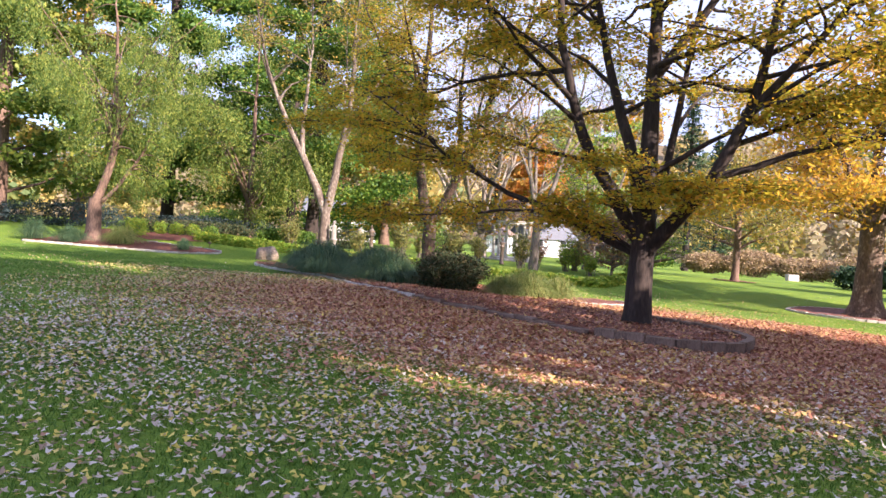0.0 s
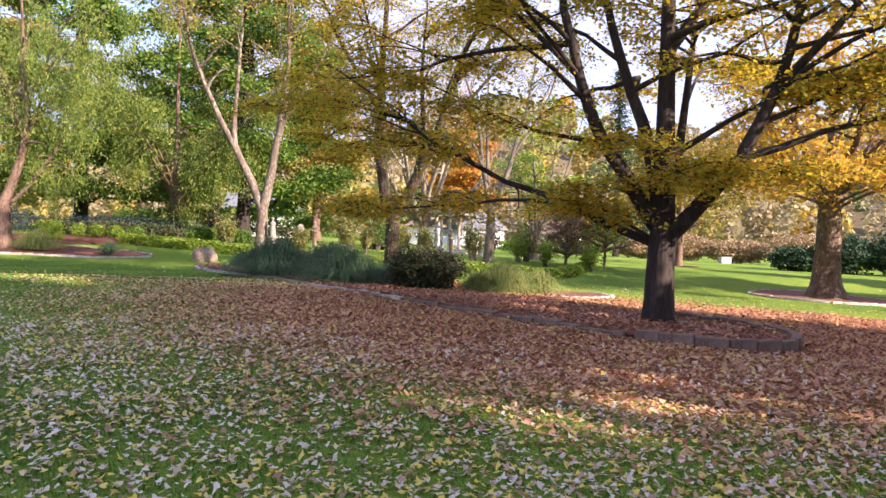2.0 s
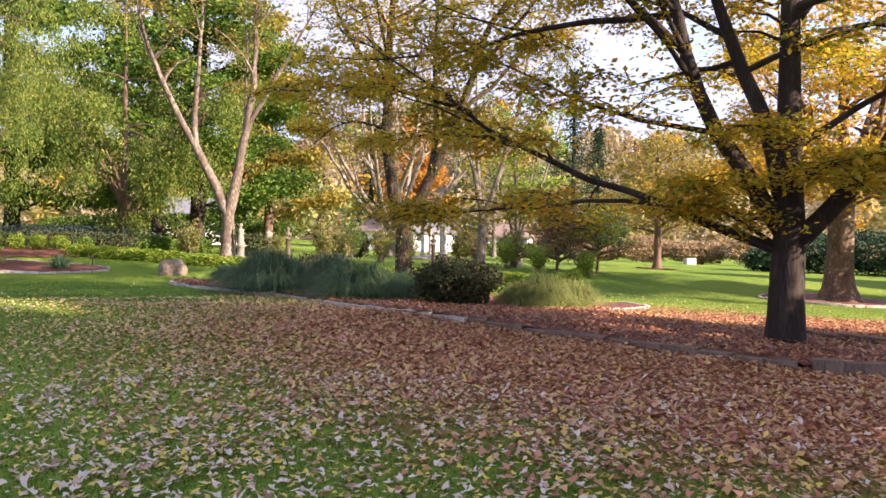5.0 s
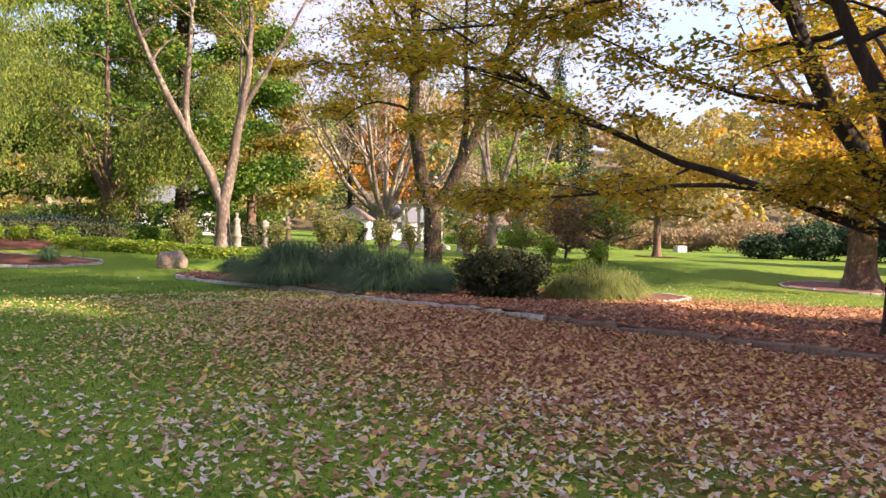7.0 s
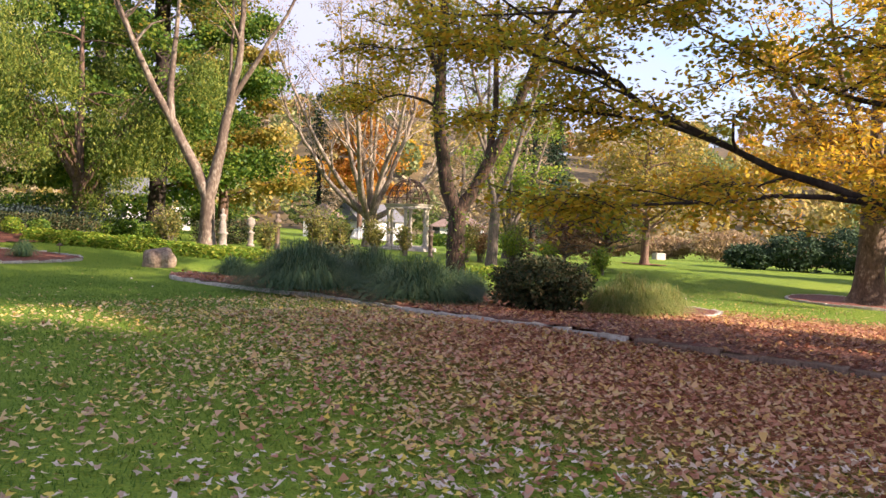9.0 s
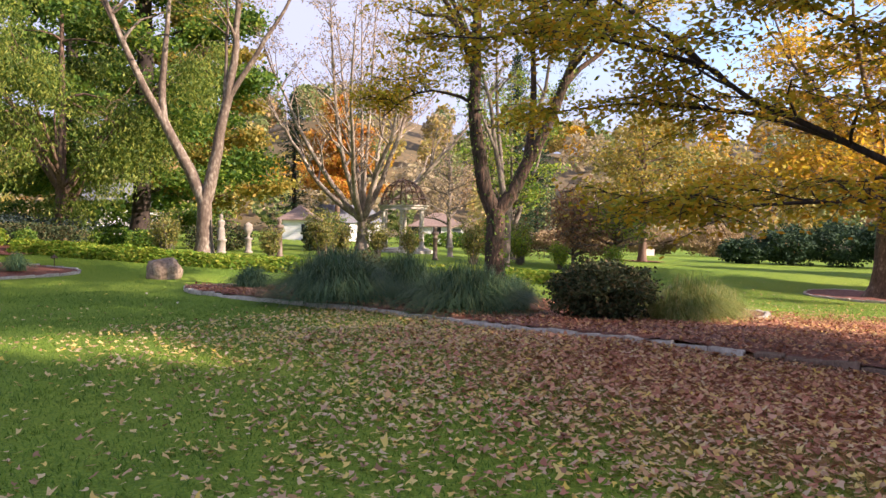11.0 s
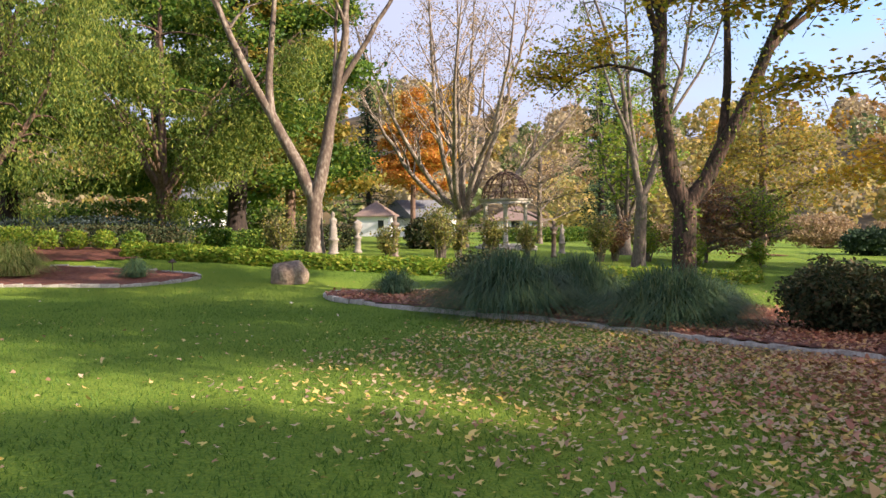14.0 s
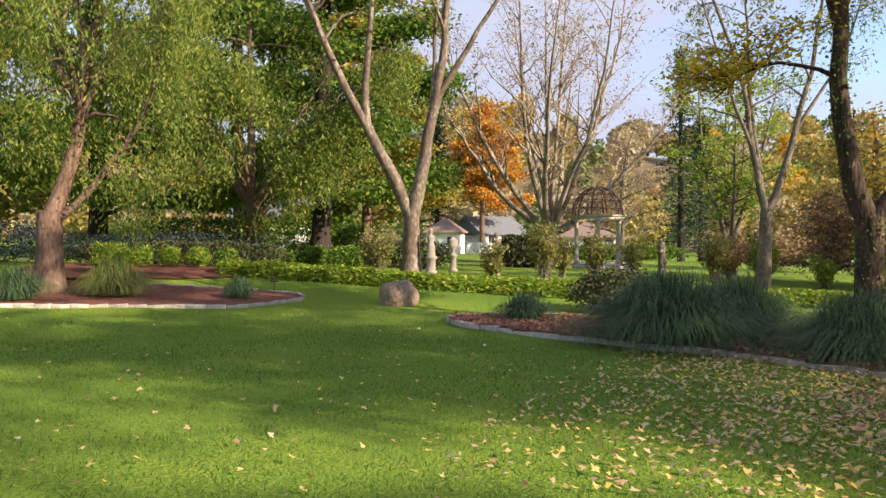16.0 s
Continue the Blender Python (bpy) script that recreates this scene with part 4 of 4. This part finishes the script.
def pavilion(x, y):
    z0 = gz(x, y) + .02
    root = empty("garden_pavilion", x, y, z0, "round stone pavilion with columns and rusty iron dome", "pavilion", turn=12)
    root.matrix_world = root.matrix_world @ Matrix.Diagonal((1.03, 1.03, 1.0, 1))
    part("plinth", lathe([(1.5, -.2), (1.5, .1), (1.46, .12), (1.3, .12), (1.3, .2), (0.02, .2)], 32), STONE_CAST, root)
    col = [(.15, .2), (.15, .27), (.12, .3), (.13, .33), (.1, .37), (.095, 1.1), (.082, 2.02), (.1, 2.04), (.1, 2.07), (.085, 2.09), (.13, 2.16), (.15, 2.17), (.15, 2.22)]
    first = None
    for i in range(6):
        a = radians(i * 60)
        if first is None:
            first = part("column", lathe(col, 16), STONE_CAST, root, "tapered cast stone column", True)
            ob = first
        else:
            ob = new("column", first.data)
            ob.parent = root
        ob.location = (1.08 * math.cos(a), 1.08 * math.sin(a), 0)
    ring = bmesh.new()
    prof = [(1.02, 2.22), (1.2, 2.22), (1.2, 2.33), (1.27, 2.36), (1.29, 2.43), (1.02, 2.43)]
    n = 36
    rs = [[ring.verts.new((r * math.cos(2 * math.pi * i / n), r * math.sin(2 * math.pi * i / n), z)) for r, z in prof] for i in range(n)]
    for i in range(n):
        for k in range(len(prof)):
            a, b = rs[i], rs[(i + 1) % n]
            ring.faces.new((a[k], b[k], b[(k + 1) % len(prof)], a[(k + 1) % len(prof)]))
    part("entablature", ring, STONE_CAST, root, "moulded stone ring beam")
    for i in range(10):
        a = radians(i * 36)
        g = Geo()
        e = np.linspace(0, math.pi / 2, 12)
        tube(g, np.column_stack([1.13 * np.cos(e) * math.cos(a), 1.13 * np.cos(e) * math.sin(a), 2.43 + 1.32 * np.sin(e)]), np.full(12, .032), 6)
        geo_part("dome_rib", g, IRON, root)
    for e in (.25, .55, .85, 1.15):
        g = Geo()
        q = np.linspace(0, 2 * math.pi, 37)
        tube(g, np.column_stack([1.13 * math.cos(e) * np.cos(q), 1.13 * math.cos(e) * np.sin(q), np.full(37, 2.43 + 1.32 * math.sin(e))]), np.full(37, .02), 5)
        geo_part("dome_ring", g, IRON, root)
    g = Geo()
    for s in (1, -1):
        for i in range(14):
            e = np.linspace(0, 1.2, 14)
            q = i * math.pi / 7 + s * e * .9
            tube(g, np.column_stack([1.12 * np.cos(e) * np.cos(q), 1.12 * np.cos(e) * np.sin(q), 2.43 + 1.32 * np.sin(e)]), np.full(14, .012), 4)
    geo_part("lattice", g, IRON, root, "rusty iron lattice of the dome")
    part("finial", lathe([(.05, 3.72), (.07, 3.78), (.04, 3.84), (.012, 3.9)], 12), IRON, root)
    return root


pavilion(1.15, 47.0)


def statue(x, y, kind, label, turn=0.0, material=None, scale=1.0):
    """A plain garden figure with its pedestal, one mesh."""
    body = {"urn": [(.16, 0), (.16, .08), (.11, .1), (.11, .5), (.15, .53), (.15, .58), (.07, .6), (.05, .68), (.13, .8), (.18, .95), (.15, 1.05), (.19, 1.1), (.12, 1.12), (.03, 1.2)],
            "figure": [(.2, 0), (.2, .08), (.15, .1), (.15, .45), (.19, .48), (.19, .54), (.13, .56), (.14, .7), (.12, .9), (.09, 1.0), (.13, 1.13), (.12, 1.2), (.045, 1.25), (.075, 1.33), (.07, 1.4), (.02, 1.45)],
            "bust": [(.13, 0), (.13, .06), (.1, .08), (.09, .85), (.13, .88), (.13, .93), (.06, .95), (.15, 1.05), (.16, 1.14), (.05, 1.18), (.085, 1.26), (.08, 1.35), (.02, 1.4)]}[kind]
    bm = lathe([(r * scale, z * scale) for r, z in body], 14)
    for v in bm.verts:
        v.co.y *= .75
        v.co += Vector((.02 * noise.noise(v.co * 5), .02 * noise.noise(v.co * 5 + Vector((4, 0, 0))), 0))
    ob = part("garden_statue", bm, material or STATUE, None, "", True)
    ob.matrix_world = pose(x, y, gz(x, y), 0, 0, turn)
    return tagged(ob, label, "statue", "garden statues")


statue(-7.9, 37.0, "figure", "pale stone garden figure on a pedestal")
statue(-6.9, 38.9, "urn", "weathered stone urn on a pedestal")
statue(-5.9, 36.4, "bust", "dark bronze bust on a slim stone post", material=BRONZE)
statue(2.3, 42.4, "figure", "pale stone garden figure near the pavilion", scale=.9)
statue(.5, 38.6, "bust", "dark bronze bust on a slim post among bushes", material=BRONZE)


# ---- buildings ----
def box(x0, x1, y0, y1, z0, z1):
    bm = bmesh.new()
    bmesh.ops.create_cube(bm, size=1)
    for v in bm.verts:
        v.co = Vector(((x0 + x1) / 2 + v.co.x * (x1 - x0), (y0 + y1) / 2 + v.co.y * (y1 - y0), (z0 + z1) / 2 + v.co.z * (z1 - z0)))
    return bm


def roof_mesh(w, d, z, h, hip, over=.35, thick=.12):
    bm = bmesh.new()
    a, b = w / 2 + over, d / 2 + over
    r = max(.02, a - hip)
    for dz in (0,):
        base = [bm.verts.new(p) for p in ((-a, -b, z), (a, -b, z), (a, b, z), (-a, b, z))]
        low = [bm.verts.new((v.co.x, v.co.y, z - thick)) for v in base]
        t1, t2 = bm.verts.new((-r, 0, z + h)), bm.verts.new((r, 0, z + h))
    bm.faces.new((base[0], base[1], t2, t1))
    bm.faces.new((base[2], base[3], t1, t2))
    bm.faces.new((base[1], base[2], t2))
    bm.faces.new((base[3], base[0], t1))
    bm.faces.new(low[::-1])
    for i in range(4):
        bm.faces.new((base[i], low[i], low[(i + 1) % 4], base[(i + 1) % 4]))
    return bm


def house(name, x, y, w, d, wall_h, roof_h, hip, roof, turn, label, windows=(), door=None):
    z = gz(x, y) - .1
    root = empty(name, x, y, z, label, "house", turn=turn)
    part("wall", box(-w / 2, w / 2, -d / 2, d / 2, -.3, wall_h), WHITE, root)
    part("roof", roof_mesh(w, d, wall_h + .1, roof_h, hip), roof, root)
    k = 0
    while k * .2 < wall_h - .1:
        part("clapboard", box(-w / 2 - .02, w / 2 + .02, -d / 2 - .02, d / 2 + .02, k * .2 + .015, k * .2 + .19), WHITE, root)
        k += 1
    for wx, wz, ww, wh in windows:
        fr = part("window", box(wx - ww / 2 - .08, wx + ww / 2 + .08, -d / 2 - .06, -d / 2 - .0, wz - .08, wz + wh + .08), WHITE, root)
        part("pane", box(wx - ww / 2, wx + ww / 2, -d / 2 - .075, -d / 2 - .04, wz, wz + wh), GLASS_DARK, fr)
    if door:
        part("door", box(door - .45, door + .45, -d / 2 - .05, -d / 2, 0, 2.0), ROOF_GREY, root)
    return root


house("white_shed", .3, 91, 3.3, 3.3, 2.2, 1.55, 2.0, ROOF, -22, "small white clapboard shed with brown hipped roof", ((.9, 1.0, .6, .8),))
house("white_barn", 6.2, 98, 6.5, 6, 2.2, 2.0, .1, ROOF_GREY, 28, "white barn with grey gabled roof", ((-2, 1.2, .8, 1.0), (1.5, 1.2, .8, 1.0)))
house("white_house", 16.0, 92, 5.8, 5.5, 2.2, 1.5, 2.8, ROOF, -18, "white house with brown hipped roof", ((-2.4, 1.0, .9, 1.2), (0, 1.0, .9, 1.2)), 2.2)
house("white_house", -16, 78, 7.0, 5, 2.4, 2.0, .1, ROOF_GREY, 5, "long low white house behind hedges", ((-2, 1, .8, 1), (1, 1, .8, 1)))


def picket_fence(x0, y0, x1, y1):
    root = empty("picket_fence", x0, y0, gz(x0, y0), "white wooden fence between the outbuildings", "fence")
    ln = math.hypot(x1 - x0, y1 - y0)
    root.matrix_world = pose(x0, y0, gz(x0, y0), 0, 0, math.degrees(math.atan2(y1 - y0, x1 - x0)))
    for i in range(int(ln / 2) + 1):
        part("post", box(i * 2 - .06, i * 2 + .06, -.06, .06, -.2, 1.35), WHITE, root)
    for z in (.3, 1.0):
        part("rail", box(0, ln, -.035, .035, z, z + .1), WHITE, root)
    me = None
    for i in range(int(ln / .16)):
        if me is None:
            me = part("picket", box(-.05, .05, -.06, -.036, .05, 1.2), WHITE, root)
        else:
            ob = new("picket", me.data)
            ob.parent = root
            ob.location = (i * .16, 0, 0)
    return root


picket_fence(2.0, 88.0, 9.0, 89.5)


def path_light(x, y):
    root = empty("path_light", x, y, gz(x, y), "small black garden path light on a spike", "light")
    part("stake", lathe([(.012, -.1), (.012, .3), (.008, .31)], 8), IRON, root)
    part("shade", lathe([(.1, .3), (.11, .31), (.03, .38), (.005, .4)], 14), IRON, root)
    return root


path_light(-12.4, 32.3)
box_white = part("utility_box", box(-.42, .42, -.25, .25, -.05, .5), STONE_CAST)
box_white.matrix_world = pose(22.8, 58.7, gz(22.8, 58.7), 0, 0, 10)
tagged(box_white, "small pale utility box on the far lawn", "utility box")


# ---- trees added out of view, behind and beside the walker, to shade the lawn ----
def unseen_shade_tree(p, s, h, reach, seed, per=8, low=2.0):
    """p metres across the sunlight and s metres towards the sun from the origin."""
    x, y = -SUN_DIR.y * p + SUN_DIR.x * s, SUN_DIR.x * p + SUN_DIR.y * s
    broad_tree("unseen_shade_tree", x, y, "unseen leafy tree added to shade the lawn", LEAF_OLIVE, BARK_BROWN, seed, h, .35, low, reach,
               boughs=10, twigs=6, per=per, leaf=.26, twig=1.1, share=.4)


# spacing and crown heights set where shade, dapples and sunlit streaks fall
for i, (p, s, h, reach, per, low) in enumerate(((3.3, 12, 17, 2.6, 30, 1.2), (.6, 15, 17, 3.0, 30, 1.2), (-2.4, 12, 16, 3.0, 30, 1.2), (-5.6, 15, 16, 3.2, 24, 1.2), (-9.0, 13, 15, 3.4, 20, 1.2),
                                                (11.2, 5, 7.0, 2.7, 30, .8), (14.8, 6, 7.4, 2.4, 24, .8), (10.6, 14, 18, 2.3, 16, 5.0), (7.5, 5, 9.5, 1.4, 7, 6.6), (3.4, 20, 25, 2.8, 24, 9.0),
                                                (10.4, 19, 23, 2.2, 7, 11.0), (6.3, 17, 22, 2.0, 3, 14.0), (34, 4, 8, 2.2, 16, 1.5), (42, 2, 8, 2.2, 16, 1.5))):
    unseen_shade_tree(p, s, h, reach, 201 + i, per, low)


# ---- fallen leaves and grass ----
def fallen(count, x0, x1, y0, y1, keep, size, material, seed, label, lift=.012, sides=8):
    """Curled lobed leaves lying on the ground where keep() says how likely."""
    rng = np.random.default_rng(seed)
    x, y = rng.uniform(x0, x1, count), rng.uniform(y0, y1, count)
    ok = rng.random(count) < keep(x, y)
    x, y = x[ok], y[ok]
    n = len(x)
    z = gz_all(x, y) + lift + rng.uniform(0, .03, n)
    a = np.linspace(0, 2 * math.pi, sides, endpoint=False) + .25
    r = np.array((1.0, .45, .9, .42, .3, .45, .95, .45) if sides == 8 else (1.0, .6, .9, .45, .85, .55)) * rng.uniform(.75, 1.2, (n, sides))
    t = rng.uniform(0, 2 * math.pi, n)[:, None]
    s = (size * rng.uniform(.55, 1.25, n))[:, None]
    lx, ly = r * np.cos(a) * s, r * np.sin(a) * s * rng.uniform(.7, 1, n)[:, None]
    curl = rng.uniform(-.6, 1.2, n)[:, None] * 11.0
    tilt1, tilt2 = rng.normal(size=(n, 1)) * .32, rng.normal(size=(n, 1)) * .32
    lz = curl * (lx * lx + .4 * ly * ly) + tilt1 * lx + tilt2 * ly
    lz -= np.minimum(lz.min(axis=1), 0)[:, None] * .8
    px, py = lx * np.cos(t) - ly * np.sin(t), lx * np.sin(t) + ly * np.cos(t)
    v = np.stack([px + x[:, None], py + y[:, None], lz + z[:, None]], -1)
    g = Geo()
    g.add(v.reshape(-1, 3), np.arange(sides * n).reshape(-1, sides))
    return tagged(new("fallen_leaves", g.mesh("fallen_leaves", material)), label, "fallen leaves", kind="stuff")


def pale_keep(x, y):
    patch = .72 + .3 * uneven(x * .7, y * .7) + .22 * uneven(x * 2.1 + 3, y * 2.1)
    return np.maximum(.012, .95 * litter(x, y) * patch) * (1 - .5 * brown_cover(x, y))


fallen(150000, -15, 7, 1.2, 12, pale_keep, .034, FALLEN_PALE, 301, "pale and yellow fallen leaves on the grass")
fallen(135000, -18, 4, 12, 24, pale_keep, .036, FALLEN_TAN, 302, "pale and yellow fallen leaves on the grass")
fallen(170000, -7.5, 12, 5.5, 25, brown_cover, .037, FALLEN_BROWN, 303, "thick layer of brown fallen leaves", .012, 6)
fallen(42000, -9.5, 5, 12, 29, lambda x, y: inside(MAIN_BED, x, y) * 1.0, .038, FALLEN_BROWN, 304, "brown leaves lying on the mulch", .1, 6)
fallen(26000, -9.5, 5, 12, 29, lambda x, y: inside(MAIN_BED, x, y) * 1.0, .036, FALLEN_RED, 306, "red-brown leaves lying on the mulch", .1, 6)
fallen(16000, 2, 24, 15, 34, lambda x, y: .55 * np.clip((20 - np.hypot(x - 3, y - 15)) / 12, .08, 1), .04, FALLEN_TAN, 307, "yellow and tan leaves strewn over the sunny lawn")
fallen(1500, -25, 20, 20, 36, lambda x, y: .3, .04, FALLEN_PALE, 305, "a few fallen leaves on the far lawn")


def grass(count, x0, x1, y0, y1, seed, height):
    rng = np.random.default_rng(seed)
    x, y = rng.uniform(x0, x1, count), rng.uniform(y0, y1, count)
    edge = np.minimum(np.minimum(x - x0, x1 - x), np.minimum(y - y0, y1 - y)) / 2.5
    ok = (rng.random(count) < edge) & (rng.random(count) > .85 * brown_cover(x, y)) & ~inside(MAIN_BED[::4], x, y)
    x, y = x[ok], y[ok]
    n = len(x)
    z = gz_all(x, y) - .004
    t = rng.uniform(0, 2 * math.pi, n)
    h = height * rng.uniform(.5, 1.25, n)
    w = rng.uniform(.003, .0055, n)
    dx, dy = np.cos(t), np.sin(t)
    lean = rng.uniform(.2, 1.1, n) * h
    la = rng.uniform(0, 2 * math.pi, n)
    v = np.stack([np.stack([x - dx * w, y - dy * w, z], -1), np.stack([x + dx * w, y + dy * w, z], -1),
                  np.stack([x + lean * np.cos(la), y + lean * np.sin(la), z + h], -1)], 1)
    g = Geo()
    g.add(v.reshape(-1, 3), np.arange(3 * n).reshape(-1, 3))
    return tagged(new("lawn_grass", g.mesh("lawn_grass", GRASS)), "short green lawn grass", "grass", kind="stuff")


grass(150000, -8, 5, .5, 10, 311, .05)
grass(150000, -15, 2, 6, 17, 312, .04)
grass(140000, -21, -4, 13, 27, 313, .038)
grass(60000, -22, 16, 22, 37, 314, .05)

# ---- edging stones ----
rng = np.random.default_rng(7)
PALE_STONES = [stone_mesh("stone", i, 1.0, .1, .09, STONE, .025) for i in range(4)]
WALL_BLOCKS = [stone_mesh("stone", 10 + i, 1.0, .15, .28, STONE_DARK, .012) for i in range(4)]
n = len(MAIN_BED)
edging(MAIN_BED[:64], .42, PALE_STONES, .035, main_bed, rng)
edging(MAIN_BED[63:93], .42, WALL_BLOCKS, -.035, main_bed, rng)
edging(MAIN_BED[92:138], .42, WALL_BLOCKS, .03, main_bed, rng)
edging(MAIN_BED[n - 24:], .42, PALE_STONES, .05, main_bed, rng)
edging(LEFT_BED[:48], .4, PALE_STONES, .03, left_bed, rng)
edging(RING, .42, PALE_STONES, .03, ring_bed, rng, True)
edging(CORNER_BED[:24], .4, PALE_STONES, .03, corner_bed, rng)
